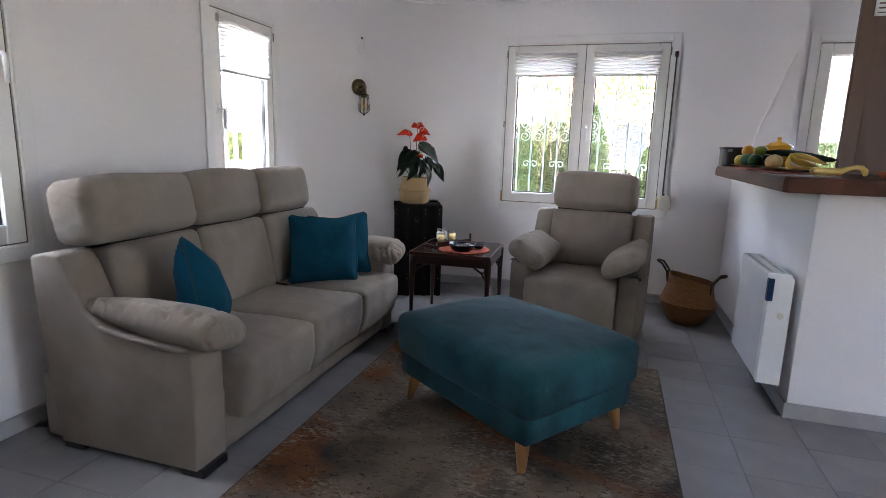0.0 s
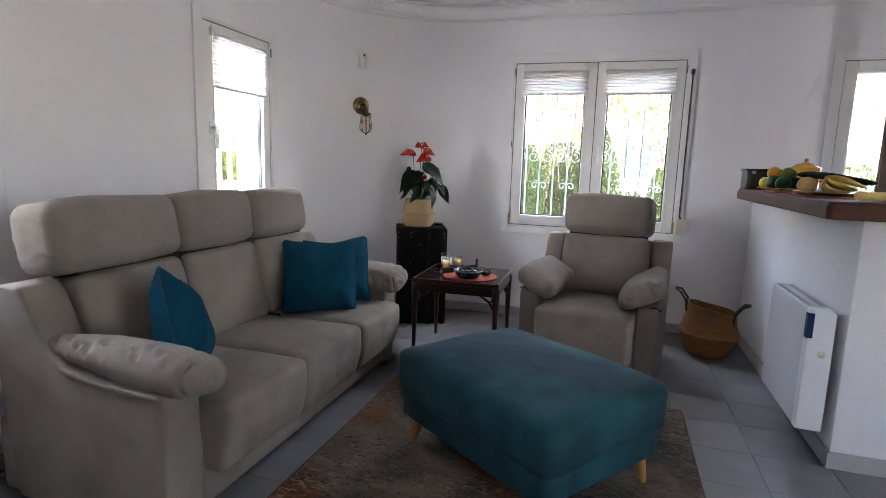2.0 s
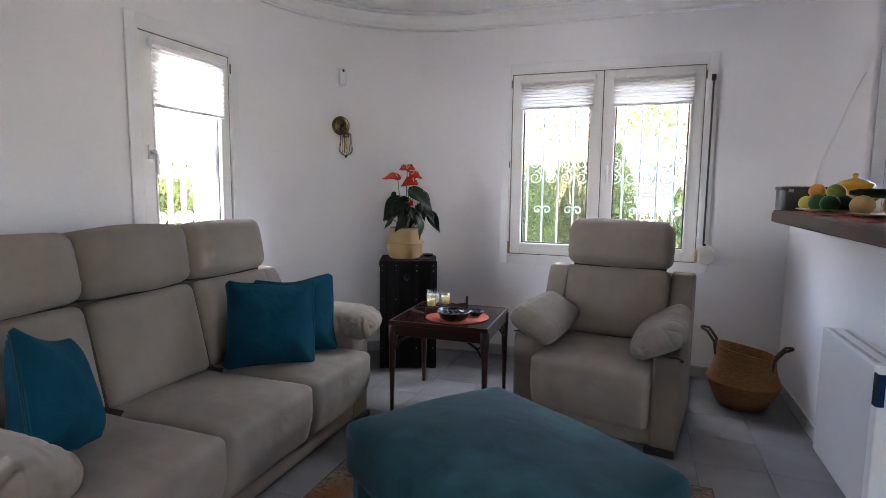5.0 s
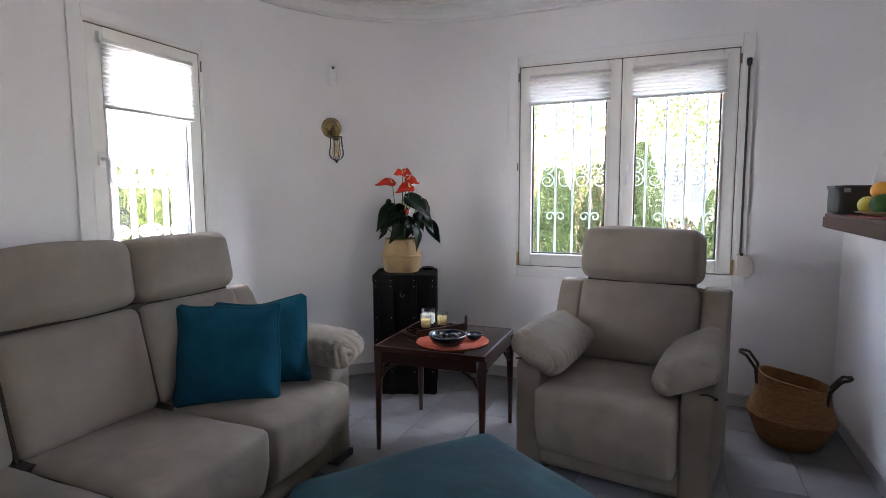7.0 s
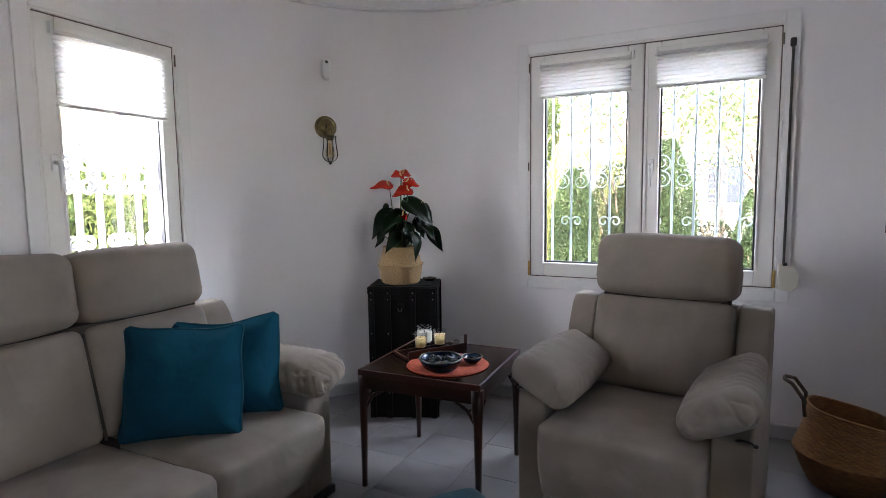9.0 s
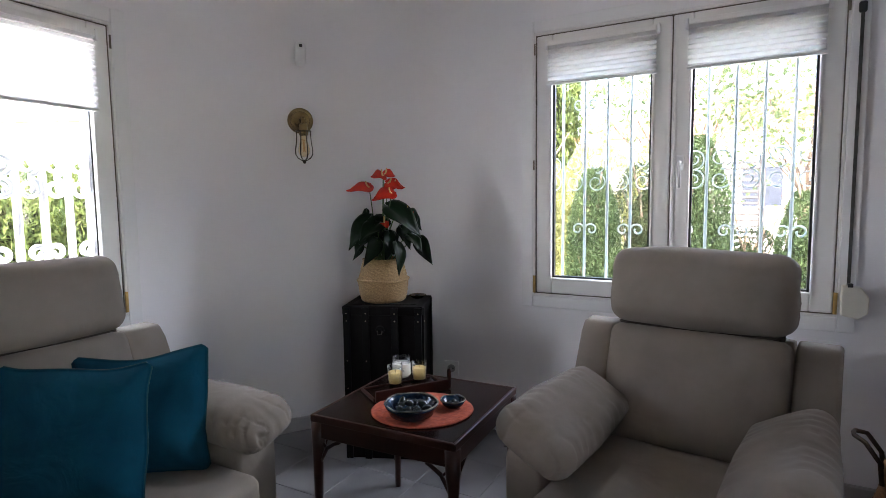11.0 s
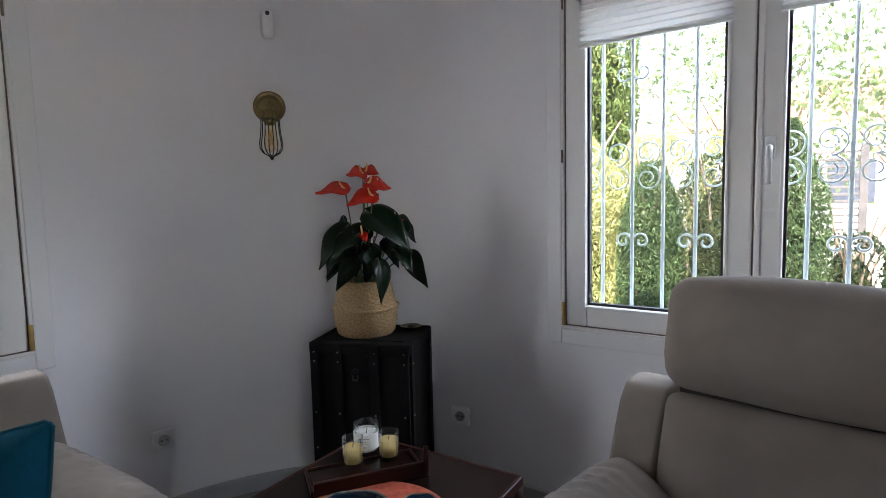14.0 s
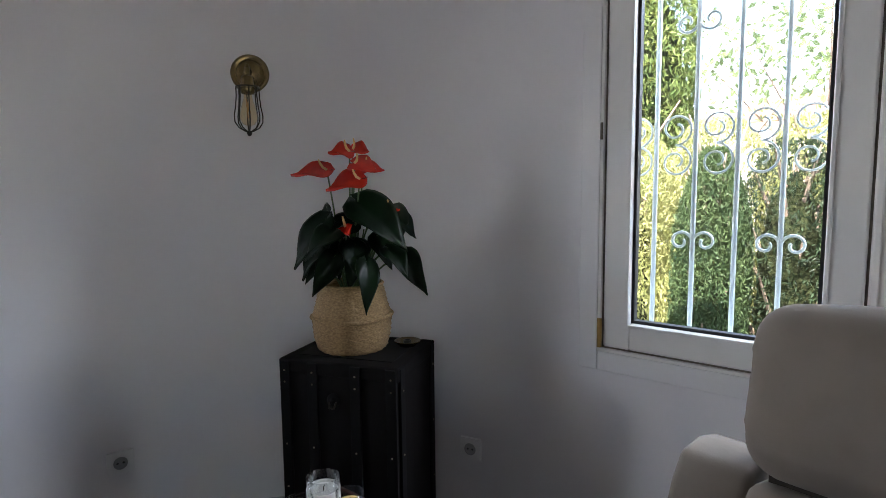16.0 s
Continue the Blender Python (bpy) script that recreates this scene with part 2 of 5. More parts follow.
M_MELON = mat("tan_gourd", (0.60, 0.40, 0.17), (0.46, 0.27, 0.09), rough=0.5, scale=16)
M_SPOON = mat("pale_gourd", (0.66, 0.48, 0.16), (0.58, 0.40, 0.12), rough=0.4, scale=10)
M_POTY = mat("yellow_ceramic", (0.72, 0.36, 0.02), (0.66, 0.30, 0.02), rough=0.15, coat=0.4)
M_PLATE = mat("tan_plate", (0.50, 0.33, 0.16), (0.42, 0.26, 0.12), rough=0.35)
M_REDMAT = mat("red_placemat", (0.34, 0.050, 0.030), (0.26, 0.035, 0.02), rough=0.8, scale=30, bump=0.4)
M_GRASS = mat("garden_ground", (0.46, 0.42, 0.35), (0.36, 0.33, 0.26), rough=0.95, scale=2.5, bump=0.5, bscale=30)
# Dark colour of the solid cores that stand for shade inside the crowns.
M_CORE = mat("crown_shade", (0.016, 0.020, 0.008), (0.008, 0.009, 0.004), rough=0.95, scale=18, spec=0.05, bump=1.0, bscale=40, bdist=0.03)
M_STRAP = mat("dark_strap", (0.075, 0.072, 0.068), (0.045, 0.043, 0.04), rough=0.8, scale=40)
# Leaf tones hold the light: sunlit, half-sunlit and shaded copies of one conifer.
M_LIT = thin_mat("conifer_sunlit", (0.290, 0.290, 0.120), (0.130, 0.150, 0.052), (0.30, 0.30, 0.11), weight=0.35)
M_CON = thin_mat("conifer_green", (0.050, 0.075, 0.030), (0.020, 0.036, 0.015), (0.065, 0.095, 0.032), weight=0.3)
M_DARKC = thin_mat("conifer_shaded", (0.018, 0.030, 0.014), (0.007, 0.013, 0.006), (0.025, 0.040, 0.014), weight=0.2)
M_MID = thin_mat("conifer_half_sunlit", (0.120, 0.150, 0.045), (0.035, 0.060, 0.018), (0.14, 0.16, 0.04), weight=0.3)
M_BROAD = thin_mat("broad_leaf", (0.100, 0.130, 0.060), (0.060, 0.085, 0.038), (0.13, 0.17, 0.07), weight=0.35)
M_BARK = mat("bark", (0.17, 0.125, 0.09), (0.09, 0.065, 0.045), rough=0.9, scale=20, stretch=(1, 1, 0.2), bump=0.8, bscale=40)
M_STUCCO = mat("sunlit_render", (0.78, 0.76, 0.72), (0.73, 0.70, 0.66), rough=0.85, scale=4, bump=0.2, bscale=60)
# Near-black in place of the shade the slats stand in.
M_FENCE = mat("shaded_slat", (0.050, 0.045, 0.040), (0.030, 0.027, 0.024), rough=0.8, scale=9, stretch=(0.2, 1, 1), bump=0.3, bscale=60)
M_ROOF = mat("roof_tile", (0.36, 0.15, 0.08), (0.26, 0.11, 0.06), rough=0.8, scale=8)
M_DARKWIN = mat("dark_window", (0.03, 0.035, 0.045), rough=0.15)


def rug_mat():
    """Short distressed pile: bands of grey, beige, rust and dark patches, with worn fine streaks."""
    m = bpy.data.materials.new("distressed_rug")
    m.use_nodes = True
    n, L = m.node_tree.nodes, m.node_tree.links
    b = n["Principled BSDF"]
    b.inputs["Roughness"].default_value = 0.95
    b.inputs["Specular IOR Level"].default_value = 0.1
    tc = n.new("ShaderNodeTexCoord")

    def nz(scale, detail, dist=0.0, st=(1, 1, 1), off=(0, 0, 0)):
        mp = n.new("ShaderNodeMapping")
        mp.inputs["Scale"].default_value, mp.inputs["Location"].default_value = st, off
        L.new(tc.outputs["Object"], mp.inputs["Vector"])
        k = n.new("ShaderNodeTexNoise")
        k.inputs["Scale"].default_value, k.inputs["Detail"].default_value, k.inputs["Distortion"].default_value = scale, detail, dist
        L.new(mp.outputs["Vector"], k.inputs["Vector"])
        return k.outputs["Fac"]

    def ramp(fac, stops):
        r = n.new("ShaderNodeValToRGB")
        while len(r.color_ramp.elements) < len(stops):
            r.color_ramp.elements.new(0.5)
        for e, (p, c) in zip(r.color_ramp.elements, stops):
            e.position, e.color = p, (*c, 1)
        L.new(fac, r.inputs["Fac"])
        return r.outputs["Color"]

    def mix(fac, a, c):
        x = n.new("ShaderNodeMix")
        x.data_type = 'RGBA'
        L.new(fac, x.inputs["Factor"])
        for s, v in (("A", a), ("B", c)):
            if isinstance(v, tuple):
                x.inputs[s].default_value = (*v, 1)
            else:
                L.new(v, x.inputs[s])
        return x.outputs["Result"]

    base = ramp(nz(1.9, 7, 0.6), [(0.30, (0.022, 0.024, 0.027)), (0.43, (0.075, 0.061, 0.047)), (0.54, (0.155, 0.120, 0.085)), (0.68, (0.050, 0.041, 0.036))])
    rust = ramp(nz(1.5, 5, 0.5, off=(3.1, 1.7, 0)), [(0.52, (0, 0, 0)), (0.62, (1, 1, 1))])
    col = mix(rust, base, (0.150, 0.058, 0.021))
    wear = ramp(nz(22, 8, 1.5, st=(1, 2.2, 1)), [(0.50, (0, 0, 0)), (0.60, (1, 1, 1))])
    gate = ramp(nz(2.6, 4, 0.4, off=(9, 4, 0)), [(0.42, (0, 0, 0)), (0.60, (0.85, 0.85, 0.85))])
    mu = n.new("ShaderNodeMath")
    mu.operation = 'MULTIPLY'
    L.new(wear, mu.inputs[0])
    L.new(gate, mu.inputs[1])
    col = mix(mu.outputs[0], col, (0.24, 0.20, 0.155))
    dk = ramp(nz(34, 8, 1.0, st=(1, 1.8, 1), off=(5, 5, 0)), [(0.57, (0, 0, 0)), (0.66, (0.8, 0.8, 0.8))])
    col = mix(dk, col, (0.020, 0.017, 0.015))
    L.new(col, b.inputs["Base Color"])
    bp = n.new("ShaderNodeBump")
    bp.inputs["Strength"].default_value, bp.inputs["Distance"].default_value = 0.6, 0.003
    L.new(nz(300, 3), bp.inputs["Height"])
    L.new(bp.outputs["Normal"], b.inputs["Normal"])
    return m


M_RUG = rug_mat()


# ---------------------------------------------------------------- mesh helpers
def thing(name, label, category, m=None, group="", kind=""):
    o = new(name)
    o.empty_display_size = 0.1
    o.matrix_world = m or Matrix()
    return tagged(o, label, category, group, kind)


def mesh_of(name, bm, material, smooth=False):
    me = bpy.data.meshes.new(name)
    bm.to_mesh(me)
    bm.free()
    me.materials.append(material)
    if smooth:
        me.shade_smooth()
    return me


def part(name, bm, material, parent=None, label="", smooth=False, m=None):
    o = new(name, mesh_of(name, bm, material, smooth))
    if parent:
        o.parent = parent
    if m is not None:
        o.matrix_basis = m
    if label:
        o["label"] = label
    return o


def single(name, bm, material, label, category, m=None, group="", kind="", smooth=False):
    return tagged(part(name, bm, material, None, "", smooth, m), label, category, group, kind)


def bm_box(x0, x1, y0, y1, z0, z1, bev=0.0, bm=None, seg=2):
    own = bmesh.new()
    bmesh.ops.create_cube(own, size=1)
    for v in own.verts:
        v.co = Vector(((x0 + x1) / 2 + v.co.x * (x1 - x0), (y0 + y1) / 2 + v.co.y * (y1 - y0), (z0 + z1) / 2 + v.co.z * (z1 - z0)))
    if bev:
        bmesh.ops.bevel(own, geom=own.edges[:], offset=bev, segments=seg, affect='EDGES', profile=0.5)
    return join(bm, own)


def join(bm, own, m=None):
    """Adds the mesh own to bm (or gives own back where there is no bm)."""
    if m is not None:
        own.transform(m)
    if bm is None:
        return own
    tmp = bpy.data.meshes.new("tmp")
    own.to_mesh(tmp)
    own.free()
    bm.from_mesh(tmp)
    bpy.data.meshes.remove(tmp)
    return bm


def rbox(hx, hy, hz, r, n=10, puff=(0, 0, 0), wob=0.0, wscale=5.0, seed=0.0, fn=None):
    """A padded block round the origin: half sizes, corner radius, swelling of the faces, uneven by wob; fn bends each point."""
    bm = bmesh.new()
    bmesh.ops.create_cube(bm, size=2)
    bmesh.ops.subdivide_edges(bm, edges=bm.edges[:], cuts=n, use_grid_fill=True)
    h = Vector((hx, hy, hz))
    for v in bm.verts:
        u = v.co.copy()
        q = Vector([math.copysign(abs(c) ** 0.8, c) * k for c, k in zip(u, h)])
        inn = Vector([max(-(k - r), min(k - r, c)) for c, k in zip(q, h)])
        d = q - inn
        p = inn + d.normalized() * r if d.length > 1e-6 else q
        x, y, z = (max(-1, min(1, c / k)) for c, k in zip(p, h))
        f = [1 - a ** 2 for a in (x, y, z)]
        p = p + Vector((x * puff[0] * f[1] * f[2], y * puff[1] * f[0] * f[2], z * puff[2] * f[0] * f[1]))
        if wob:
            p += Vector(noise.noise_vector(p * wscale + Vector((seed, seed * 1.7, 0)))) * wob
        v.co = fn(p) if fn else p
    return bm


def prism(profile, a0, a1, axis='x', bev=0.0, seg=3):
    """A closed outline (pairs in the plane across the axis) made into a solid between a0 and a1."""
    bm = bmesh.new()
    put = {'x': lambda p, a: (a, p[0], p[1]), 'y': lambda p, a: (p[0], a, p[1]), 'z': lambda p, a: (p[0], p[1], a)}[axis]
    lo = [bm.verts.new(put(p, a0)) for p in profile]
    hi = [bm.verts.new(put(p, a1)) for p in profile]
    bm.faces.new(lo)
    bm.faces.new(hi[::-1])
    for i in range(len(lo)):
        j = (i + 1) % len(lo)
        bm.faces.new((lo[j], lo[i], hi[i], hi[j]))
    bmesh.ops.recalc_face_normals(bm, faces=bm.faces[:])
    if bev:
        sharp = [e for e in bm.edges if e.calc_face_angle(0) > 0.5]
        bmesh.ops.bevel(bm, geom=sharp, offset=bev, segments=seg, affect='EDGES', profile=0.5, clamp_overlap=True)
    return bm


def lathe(profile, sides=32, bm=None):
    """Turns (radius, z) pairs about z."""
    own = bmesh.new()
    rings = []
    for r, z in profile:
        if r < 1e-5:
            rings.append([own.verts.new((0, 0, z))])
        else:
            rings.append([own.verts.new((r * math.cos(2 * math.pi * i / sides), r * math.sin(2 * math.pi * i / sides), z)) for i in range(sides)])
    for a, b in zip(rings, rings[1:]):
        for i in range(sides):
            j = (i + 1) % sides
            if len(a) == 1 and len(b) == 1:
                continue
            if len(a) == 1:
                own.faces.new((a[0], b[j], b[i]))
            elif len(b) == 1:
                own.faces.new((a[i], a[j], b[0]))
            else:
                own.faces.new((a[i], a[j], b[j], b[i]))
    bmesh.ops.recalc_face_normals(own, faces=own.faces[:])
    return join(bm, own)


def tube(pts, rad, sides=8, bm=None, closed=False):
    """A round bar along points; rad is a number or one number a point."""
    own = bmesh.new()
    pts = [Vector(p) for p in pts]
    n = len(pts)
    rs = rad if isinstance(rad, (list, tuple)) else [rad] * n
    rings = []
    up = Vector((0.123, 0.456, 0.88)).normalized()
    for i, p in enumerate(pts):
        t = (pts[min(i + 1, n - 1)] - pts[max(i - 1, 0)]).normalized() if not closed else (pts[(i + 1) % n] - pts[i - 1]).normalized()
        a = t.cross(up)
        if a.length < 1e-3:
            a = t.cross(Vector((1, 0, 0)))
        a.normalize()
        b = t.cross(a)
        up = b
        up = a.cross(t)
        rings.append([own.verts.new(p + (a * math.cos(2 * math.pi * k / sides) + b * math.sin(2 * math.pi * k / sides)) * rs[i]) for k in range(sides)])
    prs = list(zip(rings, rings[1:])) + ([(rings[-1], rings[0])] if closed else [])
    for a, b in prs:
        for k in range(sides):
            l = (k + 1) % sides
            own.faces.new((a[k], a[l], b[l], b[k]))
    if not closed:
        own.faces.new(rings[0][::-1])
        own.faces.new(rings[-1])
    bmesh.ops.recalc_face_normals(own, faces=own.faces[:])
    return join(bm, own)


def arc(cx, cz, r, a0, a1, n=12):
    return [(cx + r * math.cos(radians(a0 + (a1 - a0) * i / n)), cz + r * math.sin(radians(a0 + (a1 - a0) * i / n))) for i in range(n + 1)]


# ---------------------------------------------------------------- the room
WA, WB, RC = -2.35, 4.82, 1.20             # sofa wall, window wall, radius of the round corner
TH, CEIL = 0.26, 2.56
XE, YS = 3.3, -2.6                          # far side of the kitchen, wall behind the walker
CX, CY = WA + RC, WB - RC


def wall_with_holes(name, along, a0, a1, c0, c1, holes, label):
    """A wall of thickness c0..c1 that runs from a0 to a1 along x or y, with holes (b0, b1, z0, z1)."""
    bm = bmesh.new()

    def blk(u0, u1, z0, z1):
        if along == 'x':
            bm_box(u0, u1, c0, c1, z0, z1, bm=bm)
        else:
            bm_box(c0, c1, u0, u1, z0, z1, bm=bm)
    at = a0
    for b0, b1, z0, z1 in sorted(holes):
        blk(at, b0, 0, CEIL)
        blk(b0, b1, 0, z0)
        blk(b0, b1, z1, CEIL)
        at = b1
    blk(at, a1, 0, CEIL)
    return single(name, bm, M_WALL, label, "wall", kind="structure")


# openings: (start, end, sill, head)
HA = (2.852, 3.498, 0.80, 2.042)
HD = (1.045, 1.682, 0.80, 2.06)
HB = (-0.926, 0.378, 0.784, 2.112)
HC = (1.41, 2.05, 0.80, 2.10)
wall_with_holes("wall_west", 'y', YS, CY, WA - TH, WA, [HA, HD], "white painted plaster wall behind the sofa with two windows")
wall_with_holes("wall_north", 'x', CX, 1.28, WB, WB + TH, [HB], "white painted plaster wall with the double window")
wall_with_holes("wall_north_kitchen", 'x', 1.28, XE, WB + 0.10, WB + TH, [HC], "white painted wall of the kitchen recess with a window")
# Unseen doorway added in this wall only to let daylight in.
wall_with_holes("wall_east", 'y', YS - 0.2, WB + TH, XE, XE + 0.2, [(0.20, 0.92, 0.0, 2.10)], "plain white painted wall with a doorway added to let light in")
wall_with_holes("wall_south", 'x', WA - TH, XE, YS - 0.2, YS, [], "plain white painted wall behind the walker")
_in = arc(CX, CY, RC, 90, 180, 40)
_out = arc(CX, CY, RC + TH, 90, 180, 40)
single("wall_round_corner", prism(_in + _out[::-1], 0, CEIL, 'z'), M_WALL, "white plastered wall rounding the corner between the windows", "wall", kind="structure", smooth=False)
_rb = bmesh.new()
_rb.from_mesh(bpy.data.objects["wall_round_corner"].data)
for _f in _rb.faces:
    _f.smooth = len(_f.verts) == 4 and _f.calc_area() < 0.5
bmesh.ops.split_edges(_rb, edges=[e for e in _rb.edges if e.calc_face_angle(0) > 0.6])
_rb.to_mesh(bpy.data.objects["wall_round_corner"].data)
_rb.free()
single("ceiling", bm_box(WA - TH - 0.3, XE + 0.5, YS - 0.5, WB + TH + 0.3, CEIL, CEIL + 0.25), M_CEIL, "plain white painted plaster ceiling", "ceiling", kind="structure")


def inner_line(off=0.0, x_end=1.28, y_end=YS, n=40):
    """The foot of the walls from the sofa wall round to the window wall, off metres into the room."""
    pts = [(WA + off, y_end)] + [(CX + (RC - off) * math.cos(radians(180 - 90 * i / n)), CY + (RC - off) * math.sin(radians(180 - 90 * i / n))) for i in range(n + 1)] + [(x_end, WB - off)]
    return pts


def band(profile, x_end=1.28, n=40):
    """A moulding along the walls: profile is (offset into the room, z) pairs, closed."""
    bm = bmesh.new()
    rows = []
    lines = [inner_line(o, x_end, n=n) for o, z in profile]
    for k in range(len(lines[0])):
        rows.append([bm.verts.new((lines[i][k][0], lines[i][k][1], profile[i][1])) for i in range(len(profile))])
    for a, b in zip(rows, rows[1:]):
        for i in range(len(profile)):
            j = (i + 1) % len(profile)
            bm.faces.new((a[i], a[j], b[j], b[i]))
    bm.faces.new(rows[0])
    bm.faces.new(rows[-1][::-1])
    bmesh.ops.recalc_face_normals(bm, faces=bm.faces[:])
    return bm


single("cornice_trim", band([(0, 2.445), (0.018, 2.445), (0.018, 2.458), (0.028, 2.466), (0.034, 2.490), (0.050, 2.520), (0.078, 2.535), (0.078, 2.548), (0.092, 2.548), (0.092, 2.562), (0, 2.562)]), M_CEIL,
       "white plaster cornice following the round corner", "cornice", kind="structure")
single("baseboard", band([(0, 0), (0.012, 0), (0.012, 0.068), (0.008, 0.075), (0, 0.075)], x_end=0.899), M_SKIRT, "pale grey ceramic skirting along the wall", "skirting", kind="structure")

# low wall that carries the bar, with its tiled skirting
BX, BY = 0.911, 2.880
_bw = prism([(BX, BY), (2.6, BY), (2.6, BY + 0.16), (BX + 0.16, BY + 0.16), (BX + 0.16, WB), (BX, WB)], 0, 1.104, 'z', bev=0.004, seg=2)
single("wall_bar", _bw, M_WALL, "white plastered low wall carrying the wooden bar", "wall", kind="structure")
single("baseboard_bar", prism([(BX - 0.012, BY - 0.012), (2.6, BY - 0.012), (2.6, BY), (BX, BY), (BX, WB - 0.012), (BX - 0.012, WB - 0.012)], 0, 0.075, 'z'), M_SKIRT,
       "pale grey ceramic skirting round the low wall", "skirting", kind="structure")


# ---------------------------------------------------------------- windows
def pleats(w, z0, z1, amp=0.008):
    bm = bmesh.new()
    n = round((z1 - z0) / 0.021)
    k = 2 * n
    rows = []
    for i in range(k + 1):
        z = z0 + (z1 - z0) * i / k
        d = amp if i % 2 else -amp
        rows.append([bm.verts.new((-w / 2, d, z)), bm.verts.new((w / 2, d, z))])
    for a, b in zip(rows, rows[1:]):
        bm.faces.new((a[0], a[1], b[1], b[0]))
    return bm


def bars4(bm, w0, w1, z0, z1, t, y0, y1, bev=0.004, tb=None):
    """Four mitre-like rails round a rectangle, t wide, bev rounded."""
    tb = tb or t
    bm_box(w0, w0 + t, y0, y1, z0, z1, bev, bm)
    bm_box(w1 - t, w1, y0, y1, z0, z1, bev, bm)
    bm_box(w0 + t, w1 - t, y0, y1, z1 - t, z1, bev, bm)
    bm_box(w0 + t, w1 - t, y0, y1, z0, z0 + tb, bev, bm)
    return bm


def sash(parent, w0, w1, z0, z1, blind_low, handle_side, rail=0.082, hz=1.44, seal=0.006):
    """One casement with its glass, gasket, pleated blind and handle; local y points into the wall."""
    s = part("sash", bars4(bmesh.new(), w0, w1, z0, z1, rail, -0.004, 0.05, 0.006), M_FRAME, parent)
    g0, g1, h0, h1 = w0 + rail, w1 - rail, z0 + rail, z1 - rail
    part("gasket", bars4(bmesh.new(), g0 - 0.001, g1 + 0.001, h0 - 0.001, h1 + 0.001, seal, 0.012, 0.036, 0), M_GASKET, s)
    p = part("pane", bm_box(g0 + 0.002, g1 - 0.002, 0.026, 0.032, h0 + 0.002, h1 - 0.002), M_GLASS, s)
    p.visible_shadow = False
    bead = part("glazing_bead", bars4(bmesh.new(), g0 - 0.012, g1 + 0.012, h0 - 0.012, h1 + 0.012, 0.010, -0.010, -0.003, 0.002), M_FRAME, s)
    if blind_low:
        cw = g1 - g0 + 0.036
        bl = part("blind", pleats(cw, blind_low + 0.014, z1 - 0.060), M_BLIND, parent, "white pleated blind, partly lowered", m=pose((w0 + w1) / 2, -0.022, 0))
        part("head_rail", bm_box(-cw / 2, cw / 2, -0.012, 0.010, z1 - 0.060, z1 - 0.036, 0.003), M_FRAME, bl)
        part("bottom_rail", bm_box(-cw / 2 - 0.004, cw / 2 + 0.004, -0.012, 0.010, blind_low, blind_low + 0.014, 0.003), M_FRAME, bl)
        for sx in (-1, 1):
            part("bracket", bm_box(sx * (cw / 2 + 0.008) - 0.006, sx * (cw / 2 + 0.008) + 0.006, -0.010, 0.016, z1 - 0.075, z1 - 0.030, 0.002), M_PLASTIC, bl)
    if handle_side:
        hx = w0 + rail * 0.5 if handle_side < 0 else w1 - rail * 0.5
        hd = part("handle", bm_box(hx - 0.014, hx + 0.014, -0.014, -0.003, hz - 0.035, hz + 0.035, 0.004), M_PLASTIC, s, "white lever handle")
        part("lever", tube([(hx, -0.010, hz), (hx, -0.045, hz), (hx, -0.052, hz - 0.012), (hx, -0.052, hz - 0.115)], [0.009, 0.009, 0.010, 0.008], 10, None), M_PLASTIC, hd, smooth=True)
    return s


def window(name, m, w, z0, z1, halves, blind_low, label, handle_sides, hinge_sides, reveal=TH, hz=1.44, seal=0.006):
    """A casement window, its trim on the room face; local x along the wall, local y into the wall, m puts its middle foot on the wall's face."""
    o = thing(name, label, "window", m, kind="structure")
    a, b = -w / 2, w / 2
    part("window_trim", bars4(bmesh.new(), a - 0.066, b + 0.066, z0 - 0.066, z1 + 0.066, 0.062, -0.014, 0.0, 0.004), M_TRIM, o)
    part("window_frame", bars4(bmesh.new(), a - 0.004, b + 0.004, z0 - 0.004, z1 + 0.004, 0.010, -0.011, 0.09, 0.001), M_FRAME, o)
    # Dark strips fill the sash gaps in place of their shade.
    part("shadow_line", bars4(bmesh.new(), a + 0.006, b - 0.006, z0 + 0.006, z1 - 0.006, 0.005, 0.0, 0.055, 0), M_GAP, o)
    part("outer_frame", bars4(bmesh.new(), a, b, z0, z1, 0.035, 0.056, 0.10, 0.002), M_FRAME, o)
    part("window_sill", bm_box(a - 0.03, b + 0.03, reveal - 0.005, reveal + 0.05, z0 - 0.05, z0 + 0.004, 0.006), M_STUCCO, o)
    step = (w - 0.022) / halves
    for i in range(halves):
        s0 = a + 0.011 + i * step
        sash(o, s0 + (0.003 if i else 0), s0 + step - (0.003 if i < halves - 1 else 0), z0 + 0.011, z1 - 0.011, blind_low, handle_sides[i], hz=hz, seal=seal)
    if halves == 2:
        part("meeting_shade", bm_box(-0.0028, 0.0028, 0.004, 0.05, z0 + 0.012, z1 - 0.012), M_GAP, o)
        part("meeting_bead", bm_box(0.006, 0.022, -0.010, -0.004, z0 + 0.014, z1 - 0.014, 0.003), M_FRAME, o)
    for sx in hinge_sides:
        for hz in (z0 + 0.055, z1 - 0.075):
            x = sx * (w / 2 - 0.004)
            low = hz < 1.5
            part("hinge", tube([(x, -0.014, hz - (0.045 if low else 0.028)), (x, -0.014, hz + (0.045 if low else 0.028))], 0.0075 if low else 0.004, 8), M_BRASS if low else M_GAP, o, "worn brass hinge" if low else "dark pin hinge", smooth=True)
    return o


def north(x, y=WB):
    return pose(x, y, 0)


def west(y):
    return pose(WA, y, 0, 0, 0, 90)


